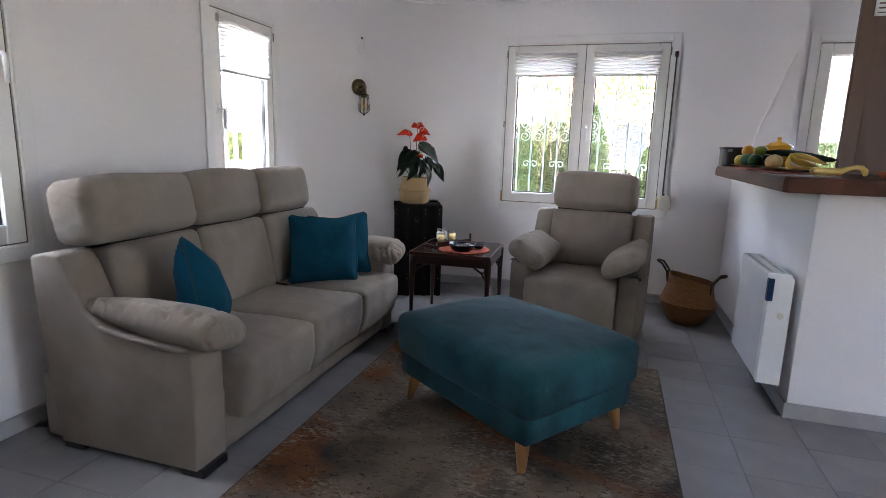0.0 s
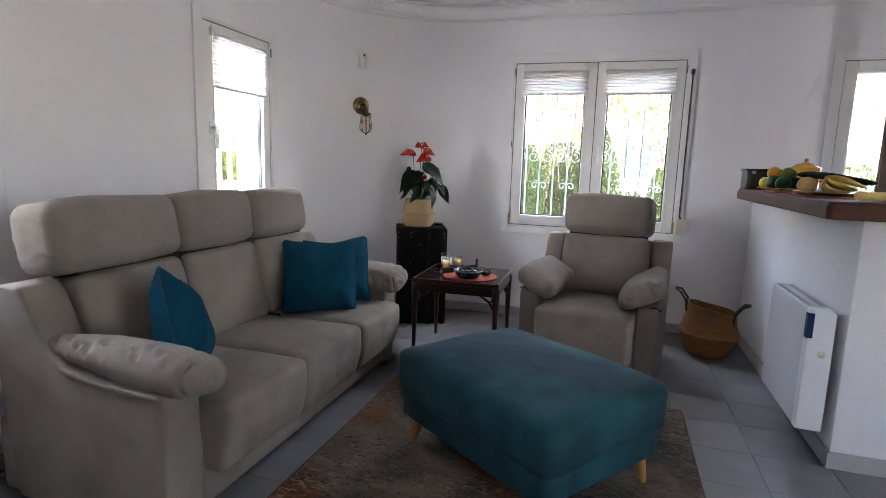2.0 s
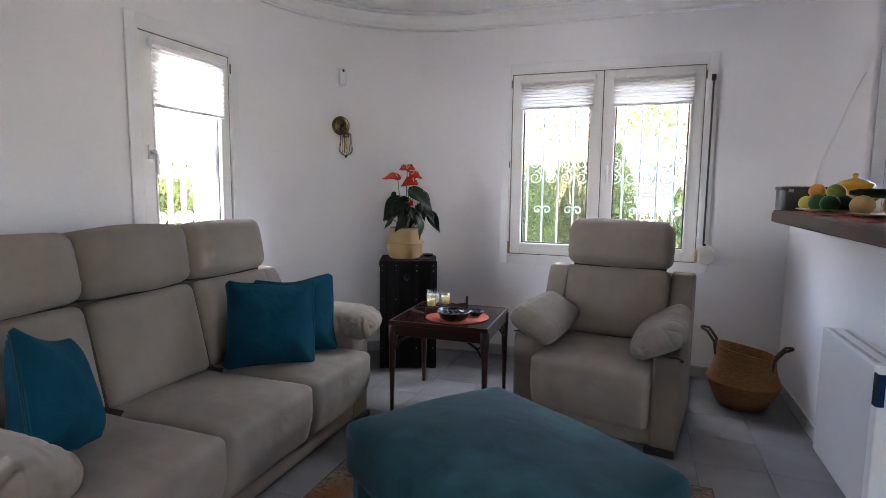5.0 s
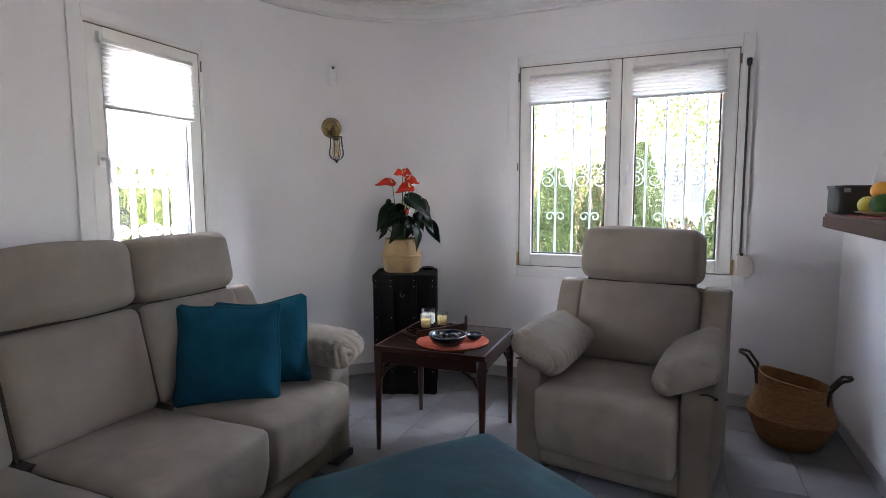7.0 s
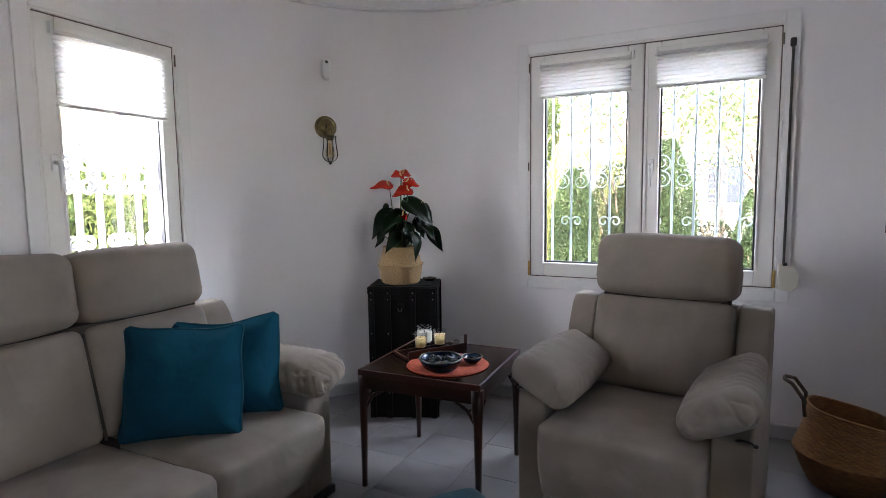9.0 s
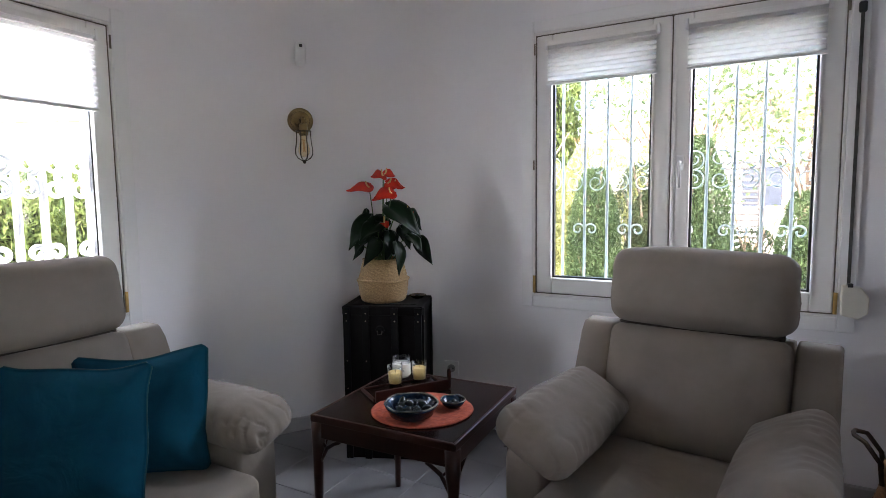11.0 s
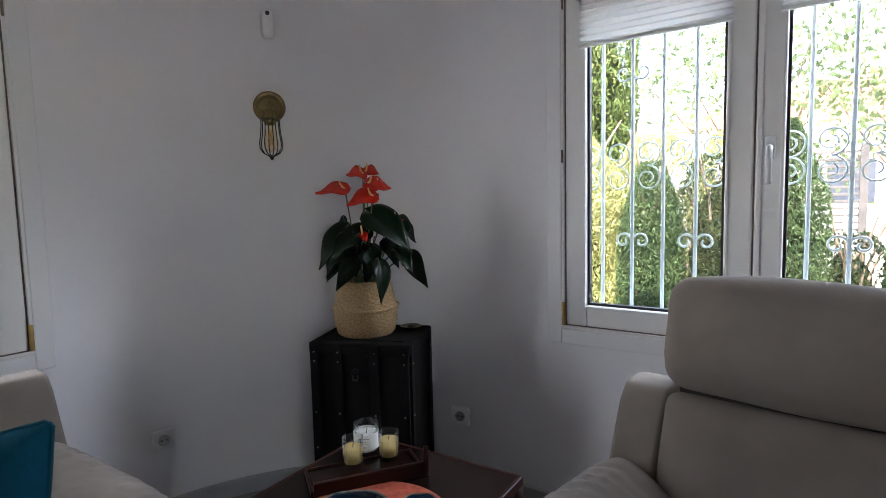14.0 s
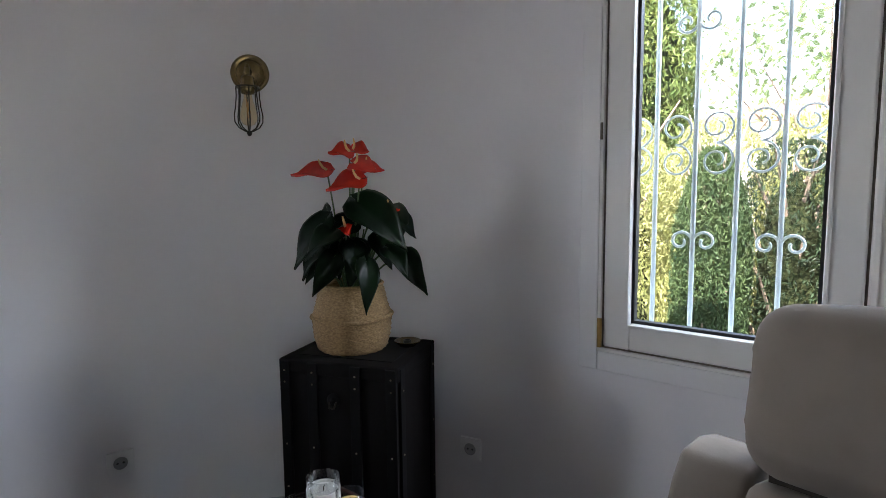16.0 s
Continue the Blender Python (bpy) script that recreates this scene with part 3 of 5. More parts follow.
window("window_1", west(sum(HA[:2]) / 2), HA[1] - HA[0], HA[2], HA[3], 1, 1.665, "white casement window with a half-lowered pleated blind and lever handle", [-1], [1])
window("window_2", north(sum(HB[:2]) / 2), HB[1] - HB[0], HB[2], HB[3], 2, 1.850, "white double casement window with half-lowered pleated blinds", [0, -1], [-1, 1], seal=0.010)
part("hinge_pin", tube([(-0.652, -0.014, 1.432), (-0.652, -0.014, 1.482)], 0.004, 8), M_GAP, bpy.data.objects["window_2"], "dark pin hinge", smooth=True)
window("window_3", west(sum(HD[:2]) / 2), HD[1] - HD[0], HD[2], HD[3], 1, 1.80, "white casement window beside the near end of the sofa", [1], [], hz=1.57)
window("window_4", north(sum(HC[:2]) / 2, WB + 0.10), HC[1] - HC[0], HC[2], HC[3], 1, 0, "white casement window in the kitchen recess", [0], [], reveal=TH - 0.10)


def spiral(cx, cz, r, turns, a0, sgn, y=0.0, n=26):
    pts = []
    for i in range(n + 1):
        f = i / n
        a = radians(a0) + sgn * turns * 2 * math.pi * f
        rr = r * (1 - 0.72 * f)
        pts.append((cx + rr * math.cos(a), y, cz + rr * math.sin(a)))
    return pts


def grille(name, m, xs, z0, z1, zc, r_bar, r_scroll, label, big, low, iron=M_IRON):
    """A wrought grille: upright bars, two cross rails, scrolls in pairs between the bars."""
    o = thing(name, label, "window grille", m)
    for x in xs:
        part("bar", tube([(x, 0, z0), (x, 0, z1)], r_bar, 8), iron, o, smooth=True)
    for z in (z0, z1):
        part("rail", bm_box(xs[0] - 0.03, xs[-1] + 0.03, -0.008, 0.008, z - 0.012, z + 0.012, 0.003), iron, o)
    gap = xs[1] - xs[0]
    for i, x in enumerate(xs[:-1]):
        c = x + gap / 2
        for zz, up in ((zc + big, 1), (zc - big, -1)):
            part("scroll", tube(spiral(c, zz, gap * 0.44, 1.45, -90 * up, up, 0.0), r_scroll, 6), iron, o, smooth=True)
    for i, x in enumerate(xs):
        if i % 2 == 0:
            for sx in (-1, 1):
                part("scroll", tube(spiral(x + sx * 0.035, low, 0.034, 1.1, 90 + 90 * sx, -sx, 0.0, 18), r_scroll * 1.25, 6), iron, o, smooth=True)
                if i == 2:
                    part("scroll", tube(spiral(x + sx * 0.035, zc + 0.36, 0.034, 1.1, 90 + 90 * sx, sx, 0.0, 18), r_scroll * 1.25, 6), iron, o, smooth=True)
    return o


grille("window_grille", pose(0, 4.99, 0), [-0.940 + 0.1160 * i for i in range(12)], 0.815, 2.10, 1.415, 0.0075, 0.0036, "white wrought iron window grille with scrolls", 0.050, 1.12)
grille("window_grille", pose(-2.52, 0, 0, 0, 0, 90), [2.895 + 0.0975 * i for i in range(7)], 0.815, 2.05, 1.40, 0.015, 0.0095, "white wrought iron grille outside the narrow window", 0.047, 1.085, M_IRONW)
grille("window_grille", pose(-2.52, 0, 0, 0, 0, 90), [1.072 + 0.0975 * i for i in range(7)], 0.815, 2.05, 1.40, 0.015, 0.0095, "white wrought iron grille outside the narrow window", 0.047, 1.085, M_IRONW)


# ---------------------------------------------------------------- sofa and armchair
def recliner(name, m, seats, sw, arm, label, category):
    """A padded seat; local x along its width, local y from the front to the back, foot at z = 0."""
    o = thing(name, label, category, m)
    W = seats * sw + 2 * arm
    sh = 0.132 if seats > 1 else 0.150
    part("base", rbox(W / 2 - 0.012, 0.385, 0.145, 0.02, 6), M_SOFA, o, smooth=True, m=pose(0, 0.390 if seats > 1 else 0.395, 0.172))
    prof = [(0.004, 0.022), (0.0, 0.30), (0.0, 0.485), (0.03, 0.515), (0.40, 0.530), (0.50, 0.60), (0.575, 0.765), (0.610, 0.808), (0.68, 0.812), (0.752, 0.795), (0.745, 0.55), (0.685, 0.022)]
    big = seats > 1
    hx, hy, hz = (0.112, 0.335, 0.064) if big else (0.134, 0.280, 0.058)
    for s in (-1, 1):
        x0 = s * (W / 2 - arm / 2)
        side = part("side_panel", prism(prof, x0 - arm / 2 + 0.002, x0 + arm / 2 - 0.002, 'x', bev=0.014, seg=3), M_SOFA, o, smooth=True)

        def plump(p, s=s):
            f = (p.y + hy) / (2 * hy)
            u = p.x / hx
            taper = 1 - (0.58 if big else 0.26) * max(0, f - 0.30) ** 1.3 / 0.70 ** 1.3
            z = p.z * taper + (0.042 if big else 0.030) * f
            # gathers: narrow creases across the pillow, deepest at its rim and at its front end
            ph = p.y * 62 + 2.6 * noise.noise(Vector((p.y * 9 + s, u * 1.4, sw * 5)))
            rim = max(0, abs(u) - 0.15) ** 1.4
            cr = (-0.030 if big else -0.011) * math.exp(-(math.sin(ph) ** 2) / 0.11) * rim * (0.5 + 0.5 * noise.noise(Vector((p.y * 7, u, s + 4.0))) + 0.4)
            end = max(0, 0.16 - f) / 0.16
            cr -= 0.0035 * math.exp(-(math.sin(u * 7 + 2.2 * noise.noise(Vector((u * 3, p.z * 20, s)))) ** 2) / 0.08) * end
            k = 1 + cr / max(hz, 0.03)
            return Vector((p.x * (1 - (0.24 if big else 0.12) * f) * (1 + cr * 3), p.y - cr * end * 0.7, z * k + cr * 0.4))
        part("arm_pillow", rbox(hx, hy, hz, 0.058 if big else 0.054, 46, (0.010, 0.02, 0.020), 0.005, 7, seed=s * 3.1 + sw, fn=plump), M_SOFA, o, "plump gathered arm pillow", smooth=True, m=pose(x0 - s * (0.016 if big else 0.050 if s < 0 else 0.040), 0.245 if big else 0.215, 0.553 if big else 0.560, 0, s * (-16 if big else -29), 0))
        if big:
            part("piping", prism([(0.02, 0.500), (0.16, 0.501), (0.30, 0.510), (0.43, 0.535), (0.43, 0.552), (0.30, 0.527), (0.16, 0.518), (0.02, 0.515)], x0 + s * arm / 2 - 0.008, x0 + s * arm / 2 + 0.010, 'x', bev=0.004, seg=2), M_SOFA, side, "fabric flap under the pillow", smooth=True)

    def pucker(p, h, seed):
        u = abs(p.x) / h
        q = noise.noise_vector(Vector((p.x * 10 + seed, p.y * 16, p.z * 16))) * 0.006 * max(0, u - 0.55) ** 1.2
        fold = -0.0022 * math.exp(-(math.sin(p.z * 46 + 2 * noise.noise(Vector((p.y * 12, p.z * 9, seed)))) ** 2) / 0.07) * max(0, u - 0.80) * 5
        return p + q + Vector((math.copysign(fold, -p.x) * -1, 0, 0))
    for i in range(seats):
        x = -W / 2 + arm + sw * (i + 0.5)
        part("seat_cushion", rbox(sw / 2 - 0.0045, 0.335, sh, 0.032, 16, (0, 0.010, 0.018), 0.005, 5, seed=i * 2.3,
             fn=lambda p: Vector((p.x, p.y + (0.035 if p.y < 0 else 0) * max(0, -p.z / sh), p.z))), M_SOFA, o, smooth=True, m=pose(x, 0.225, 0.430 - sh))
        part("back_cushion", rbox(sw / 2 - 0.005, 0.095, 0.206, 0.038, 16, (0, 0.030, 0.0), 0.005, 5, seed=i * 1.3 + 7), M_SOFA, o, smooth=True, m=pose(x, 0.575, 0.610, -14))
        part("headrest", rbox(sw / 2 - 0.004 + (0.035 if i == 0 and seats > 1 else 0), 0.115, 0.132, 0.050, 30, (0.006, 0.024, 0.014), 0.008, 5, seed=i * 1.9 + 4, fn=lambda p, i=i: pucker(p, sw / 2, i * 2.7)), M_SOFA, o, "padded headrest", smooth=True, m=pose(x - (0.035 if i == 0 and seats > 1 else 0), 0.655, 0.956, -10))
    # Dark strips put in for the shade between the cushions.
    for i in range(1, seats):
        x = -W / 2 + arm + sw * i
        part("seam_shade", bm_box(x - 0.006, x + 0.006, -0.060, 0.50, 0.20, 0.410, 0.002), M_SEAMSHADE, o, "dark strip standing for the shade between cushions")
        part("seam_shade", bm_box(x - 0.006, x + 0.006, -0.055, 0.05, -0.20, 0.19, 0.002), M_SEAMSHADE, o, m=pose(0, 0.560, 0.610, -14))
    part("seam_shade", bm_box(-W / 2 + arm + 0.01, W / 2 - arm - 0.01, 0.40, 0.52, 0.38, 0.428, 0.002), M_SEAMSHADE, o)
    part("seam_shade", bm_box(-W / 2 + arm + 0.035, W / 2 - arm - 0.035, 0.568, 0.70, 0.800, 0.834, 0.002), M_SEAMSHADE, o)
    part("back_shell", rbox(W / 2 - arm - 0.002, 0.06, 0.36, 0.03, 6), M_SOFA, o, smooth=True, m=pose(0, 0.715, 0.44, -8))
    for x in (-W / 2 + 0.075, W / 2 - 0.075):
        for y in (0.035, 0.62):
            part("foot", bm_box(x - 0.07, x + 0.07, y - 0.05, y + 0.05, 0.0, 0.036, 0.005), M_BLACKFOOT, o, "black block foot")
    return o


def lever(m):
    o = thing("recliner_strap", "small black pull strap under the chair arm", "pull strap", m)
    part("loop", tube([(0, 0, 0), (0.012, -0.006, 0.006), (0.030, -0.010, 0.008), (0.046, -0.008, 0.004), (0.052, 0, -0.004)], 0.004, 8), M_BLACKFOOT, o, smooth=True)
    part("toggle", rbox(0.008, 0.006, 0.006, 0.005, 3), M_BLACKFOOT, o, smooth=True, m=pose(0.056, 0, -0.006))
    return o


recliner("sofa", pose(-1.385, 2.468, 0, 0, 0, 90), 3, 0.525, 0.165, "three-seat beige microfibre sofa with tall headrests and pillow arms", "sofa")
recliner("armchair", pose(-0.196, 3.556, 0, 0, 0, -9), 1, 0.585, 0.126, "beige microfibre recliner armchair under the double window", "armchair")
single("door_wedge", prism([(0, 0), (0.055, 0), (0.055, 0.022), (0.01, 0.012)], -0.015, 0.015, 'y', bev=0.003), M_BLACKFOOT, "small black block on the floor by the skirting", "floor block", pose(-2.33, 1.60, 0, 0, 0, 25))


_c = pose(-0.196, 3.556, 0, 0, 0, -9)
lever(_c @ pose(0.368, -0.006, 0.490))
lever(_c @ pose(-0.412, -0.006, 0.515))


def throw_pillow(m, size, label, seed, mtl=M_TEALC):
    o = thing("throw_pillow", label, "cushion", m, group="teal cushions on the sofa")
    h = size / 2

    def fn(p):
        u, w = p.x / h, p.z / h
        pinch = 1 - 0.07 * (1 - w * w) * abs(u) ** 3
        pinch2 = 1 - 0.07 * (1 - u * u) * abs(w) ** 3
        edge = max(abs(u), abs(w))
        t = max(0.10, (1 - edge ** 3.2))
        wr = 0.012 * noise.noise(Vector((p.x * 7 + seed, p.z * 11, seed))) + 0.006 * noise.noise(Vector((p.x * 20 + seed, p.z * 14, seed)))
        lump = noise.noise_vector(Vector((p.x * 6 + seed, seed, p.z * 6))) * 0.012
        sag = -0.016 * max(0, w) * (1 - u * u)
        return Vector((p.x * pinch + lump.x, p.y * t * (1 - 0.25 * w) + wr * (1 - edge), p.z * pinch2 + lump.z + sag))
    part("cover", rbox(h, 0.085, h, 0.03, 20, (0, 0.01, 0), 0, 5, seed, fn), mtl, o, smooth=True, m=pose(0, 0, h))
    q = []
    for i in range(88):
        g = (i % 22 - 10.5) / 10.5 * 0.90
        u, w = ((g, -1), (1, g), (-g, 1), (-1, -g))[i // 22]
        k = 0.992
        p = fn(Vector((u * k * h, 0, w * k * h)))
        q.append((p.x, 0, h + p.z))
    part("piping", tube(q, 0.0045, 6, closed=True), M_TEAL, o, "darker stitched edge", smooth=True)
    return o


throw_pillow(pose(-1.590, 2.840, 0.434, -13, 2, 39), 0.415, "square teal cotton cushion propped on the far seat", 1.0)
throw_pillow(pose(-1.590, 3.070, 0.430, -13, -2, 42), 0.400, "square teal cotton cushion tucked behind another", 5.0)
throw_pillow(pose(-1.575, 1.850, 0.465, -14, 20, 121), 0.385, "teal cotton cushion leaning beside the near arm", 9.0)


# ---------------------------------------------------------------- ottoman and rug
RUGX = (-1.235, 0.350)
RUGY = (0.92, 3.245)
_rug = rbox((RUGX[1] - RUGX[0]) / 2, (RUGY[1] - RUGY[0]) / 2, 0.006, 0.005, 24, wob=0.0015, wscale=4)
_rugo = thing("rug", "distressed grey, beige and rust short-pile rug", "rug", pose(sum(RUGX) / 2, sum(RUGY) / 2, 0.0065))
part("woven_field", _rug, M_RUG, _rugo)
_rw, _rh = (RUGX[1] - RUGX[0]) / 2, (RUGY[1] - RUGY[0]) / 2
part("bound_edge", tube([(-_rw, -_rh, 0), (_rw, -_rh, 0), (_rw, _rh, 0), (-_rw, _rh, 0)], 0.006, 6, closed=True), M_ROPE, _rugo, "dark bound edge")

_ot = thing("ottoman", "teal velvet ottoman with a domed top on tapered wooden legs", "ottoman", pose(-0.380, 2.435, 0.012, 0, 0, -36))
part("frame", rbox(0.434, 0.336, 0.064, 0.016, 10, (0, 0, 0), 0.002), M_TEAL, _ot, smooth=True, m=pose(0, 0, 0.190))
part("cushion", rbox(0.458, 0.360, 0.104, 0.046, 20, (0.012, 0.012, 0.050), 0.007, 4, seed=3), M_TEAL, _ot, "domed velvet seat pad", smooth=True, m=pose(0, 0, 0.335))
for sx in (-1, 1):
    for sy in (-1, 1):
        bx, by = sx * 0.372, sy * 0.285
        part("leg", tube([(bx, by, 0.135), (bx + sx * 0.006, by + sy * 0.006, 0.09), (bx + sx * 0.022, by + sy * 0.020, 0.0)], [0.031, 0.028, 0.017], 16), M_BEECH, _ot, "tapered beech leg", smooth=True)


# ---------------------------------------------------------------- side table and what stands on it
TZ = 0.535
_tb = thing("side_table", "square mahogany side table with a dark inset top", "side table", pose(-1.020, 3.790, 0, 0, 0, 2))
TH2 = 0.285
part("tabletop", bm_box(-TH2 + 0.013, TH2 - 0.013, -TH2 + 0.013, TH2 - 0.013, TZ - 0.020, TZ - 0.001), M_SMOKE, _tb, "dark polished inset top")
for i in range(4):
    part("edge_rail", prism([(-TH2, -TH2), (TH2, -TH2), (TH2 - 0.013, -TH2 + 0.013), (-TH2 + 0.013, -TH2 + 0.013)], TZ - 0.026, TZ, 'z', bev=0.003, seg=2), M_MAHOG, _tb, m=pose(0, 0, 0, 0, 0, 90 * i))
    part("apron", bm_box(-TH2 + 0.035, TH2 - 0.035, -TH2 + 0.008, -TH2 + 0.026, TZ - 0.085, TZ - 0.026, 0.003), M_MAHOG, _tb, m=pose(0, 0, 0, 0, 0, 90 * i))
    part("leg", tube([(-TH2 + 0.020, -TH2 + 0.020, TZ - 0.026), (-TH2 + 0.020, -TH2 + 0.020, TZ - 0.10), (-TH2 + 0.017, -TH2 + 0.017, TZ - 0.17), (-TH2 + 0.014, -TH2 + 0.014, 0)], [0.026, 0.025, 0.019, 0.012], 12), M_MAHOG, _tb, smooth=True, m=pose(0, 0, 0, 0, 0, 90 * i))
    for k, (sx, rz) in enumerate(((1, 0), (-1, 0))):
        x0 = sx * (TH2 - 0.030)
        pts = [(x0, -TH2 + 0.017, TZ - 0.175), (x0 - sx * 0.015, -TH2 + 0.017, TZ - 0.145), (x0 - sx * 0.030, -TH2 + 0.017, TZ - 0.118), (x0 - sx * 0.062, -TH2 + 0.017, TZ - 0.098), (x0 - sx * 0.085, -TH2 + 0.017, TZ - 0.088)]
        br = part("bracket", tube(pts, [0.006, 0.007, 0.008, 0.007, 0.006], 8), M_MAHOG, _tb, "curved fret bracket", smooth=True, m=pose(0, 0, 0, 0, 0, 90 * i))
        part("fret", tube([(x0 - sx * 0.027, -TH2 + 0.017, TZ - 0.122), (x0 - sx * 0.004, -TH2 + 0.017, TZ - 0.098)], 0.005, 8), M_MAHOG, br, smooth=True)

single("placemat", lathe([(0.001, 0.0), (0.180, 0.0), (0.184, 0.003), (0.180, 0.006), (0.16, 0.0068), (0.13, 0.006), (0.10, 0.0068), (0.07, 0.006), (0.04, 0.0068), (0.0, 0.006)], 48), M_MAT, "round coral woven placemat on the side table", "placemat", pose(-0.960, 3.710, TZ, 0, 0, 32) @ Matrix.Diagonal((1.0, 0.91, 1.0, 1.0)), smooth=True)
_bo = thing("bowl", "blue glazed bowl holding dark polished stones", "bowl", pose(-0.955, 3.630, TZ + 0.006))
part("body", lathe([(0.0, 0.0), (0.055, 0.0), (0.075, 0.012), (0.090, 0.040), (0.094, 0.050), (0.088, 0.050), (0.083, 0.040), (0.068, 0.016), (0.0, 0.010)], 40), M_BOWL, _bo, smooth=True)
part("rim", tube([(0.0915 * math.cos(a) * (1 + 0.012 * math.sin(a * 7)), 0.0915 * math.sin(a) * (1 + 0.012 * math.sin(a * 7)), 0.051 + 0.0015 * math.sin(a * 5)) for a in [2 * math.pi * i / 40 for i in range(40)]], 0.0035, 6, closed=True), M_RIM, _bo, "worn pale rim", smooth=True)
random.seed(4)
for i in range(11):
    a, r = i * 2.4, 0.018 + 0.045 * (i / 11) ** 0.6
    s = random.uniform(0.014, 0.022)
    part("stone", rbox(s, s * 0.8, s * 0.6, s * 0.58, 4, wob=0.002, wscale=40, seed=i), M_STONES, _bo, "dark polished stone", smooth=True, m=pose(r * math.cos(a), r * math.sin(a), 0.030 + 0.010 * random.random(), random.uniform(-30, 30), random.uniform(-30, 30), random.uniform(0, 180)))
_di = thing("dish", "small blue-green glazed dish with a wavy rim", "dish", pose(-0.868, 3.772, TZ + 0.006))
part("body", lathe([(0.0, 0.0), (0.024, 0.0), (0.036, 0.010), (0.046, 0.028), (0.042, 0.029), (0.032, 0.013), (0.0, 0.008)], 32), M_BOWL, _di, smooth=True)
part("rim", tube([(0.0445 * math.cos(a) * (1 + 0.03 * math.sin(a * 5)), 0.0445 * math.sin(a) * (1 + 0.03 * math.sin(a * 5)), 0.029) for a in [2 * math.pi * i / 30 for i in range(30)]], 0.0025, 6, closed=True), M_RIM, _di, smooth=True)
for i in range(4):
    part("stone", rbox(0.011, 0.009, 0.007, 0.0065, 3, wob=0.001, wscale=50, seed=i), M_STONES, _di, smooth=True, m=pose(0.015 * math.cos(i * 1.7), 0.015 * math.sin(i * 1.7), 0.016, 20, 10, i * 50))

_ang = math.degrees(math.atan2(3.945 - 3.695, -0.970 + 1.140))
_tr = thing("wooden_tray", "long dark mahogany tray carrying the candles", "tray", pose(-1.115, 3.850, TZ, 0, 0, _ang))
part("floor_board", bm_box(-0.150, 0.150, -0.055, 0.085, 0.0, 0.006, 0.002), M_SMOKE, _tr, "black polished floor")
part("front_board", bm_box(-0.152, 0.152, -0.068, -0.055, 0.0, 0.042, 0.003), M_MAHOG, _tr)
part("back_board", bm_box(-0.150, 0.150, 0.085, 0.093, 0.0, 0.011, 0.002), M_MAHOG, _tr)
for sx in (-1, 1):
    part("end_board", bm_box(sx * 0.154 - 0.004, sx * 0.154 + 0.004, -0.055, 0.093, 0.0, 0.014, 0.002), M_MAHOG, _tr)


part("end_post", rbox(0.008, 0.008, 0.042, 0.007, 4), M_MAHOG, _tr, smooth=True, m=pose(0.157, -0.062, 0.042))


def candle(m, r, h, wax, label, wax_m, printed=False):
    o = thing("candle", label, "candle", m, group="candles in glasses")
    g = part("glass", lathe([(0.0, 0.0), (r * 0.86, 0.0), (r * 0.90, 0.003), (r, h), (r - 0.0022, h), (r * 0.92 - 0.0022, 0.012), (0.0, 0.010)], 28), M_JAR, o, "clear glass tumbler", smooth=True)
    g.visible_shadow = False
    part("wax", lathe([(0.0, 0.014), (r * 0.84, 0.014), (r * 0.90, wax), (r * 0.80, wax - 0.002), (0.0, wax - 0.003)], 24), wax_m, o, smooth=True)
    part("wick", tube([(0, 0, wax - 0.004), (0.001, 0, wax + 0.006), (0.003, 0.001, wax + 0.011)], 0.0012, 6), M_BLACKFOOT, o)
    if printed:
        lb = part("label", lathe([(r * 0.985, h * 0.22), (r * 1.008, h * 0.23), (r * 1.018, h * 0.72), (r * 0.995, h * 0.73)], 28), M_WAXW, o, "white paper label")
        for i, z in enumerate((0.34, 0.44, 0.50, 0.60)):
            w = (0.5, 0.75, 0.6, 0.9)[i]
            pts = [(r * 1.021 * math.cos(radians(a)), r * 1.021 * math.sin(radians(a)), h * z) for a in np.linspace(-60 - 28 * w, -60 + 28 * w, 8)]
            part("print_bar", tube(pts, 0.0012, 4), M_INK, lb)
    return o


candle(pose(-1.180, 3.868, TZ + 0.006), 0.031, 0.085, 0.058, "cream candle in a clear glass tumbler", M_WAX)
candle(pose(-1.121, 3.957, TZ + 0.006), 0.031, 0.085, 0.060, "cream candle in a clear glass tumbler", M_WAX)
candle(pose(-1.203, 3.950, TZ + 0.006), 0.0375, 0.096, 0.064, "large white candle in a glass with a printed label", M_WAXW, True)


# ---------------------------------------------------------------- trunk, plant, ashtray
CH = pose(-1.684, 4.160, 0, 0, 0, 22)
CW, CD, CZ = 0.400, 0.330, 0.772
_ch = thing("trunk", "black wooden trunk with studded straps standing on end", "trunk", CH)
part("body", bm_box(0.006, CW - 0.006, 0.006, CD, 0, CZ - 0.012, 0.004), M_CHEST, _ch)
part("lid", bm_box(0, CW, 0, CD + 0.004, CZ - 0.045, CZ, 0.006), M_CHEST, _ch)
for x in (0.022, 0.118, 0.262, CW - 0.022):
    st = part("strap", bm_box(x - 0.017, x + 0.017, -0.004, 0.006, 0.0, CZ - 0.006, 0.002), M_CHESTB, _ch, "black studded strap")
    for z in [CZ - 0.035, CZ - 0.072, 0.50, 0.36, 0.15]:
        part("stud", lathe([(0.0032, 0.0), (0.0027, 0.0014), (0.0, 0.0022)], 8), M_NAIL, st, smooth=True, m=pose(x, -0.004, z, 90))
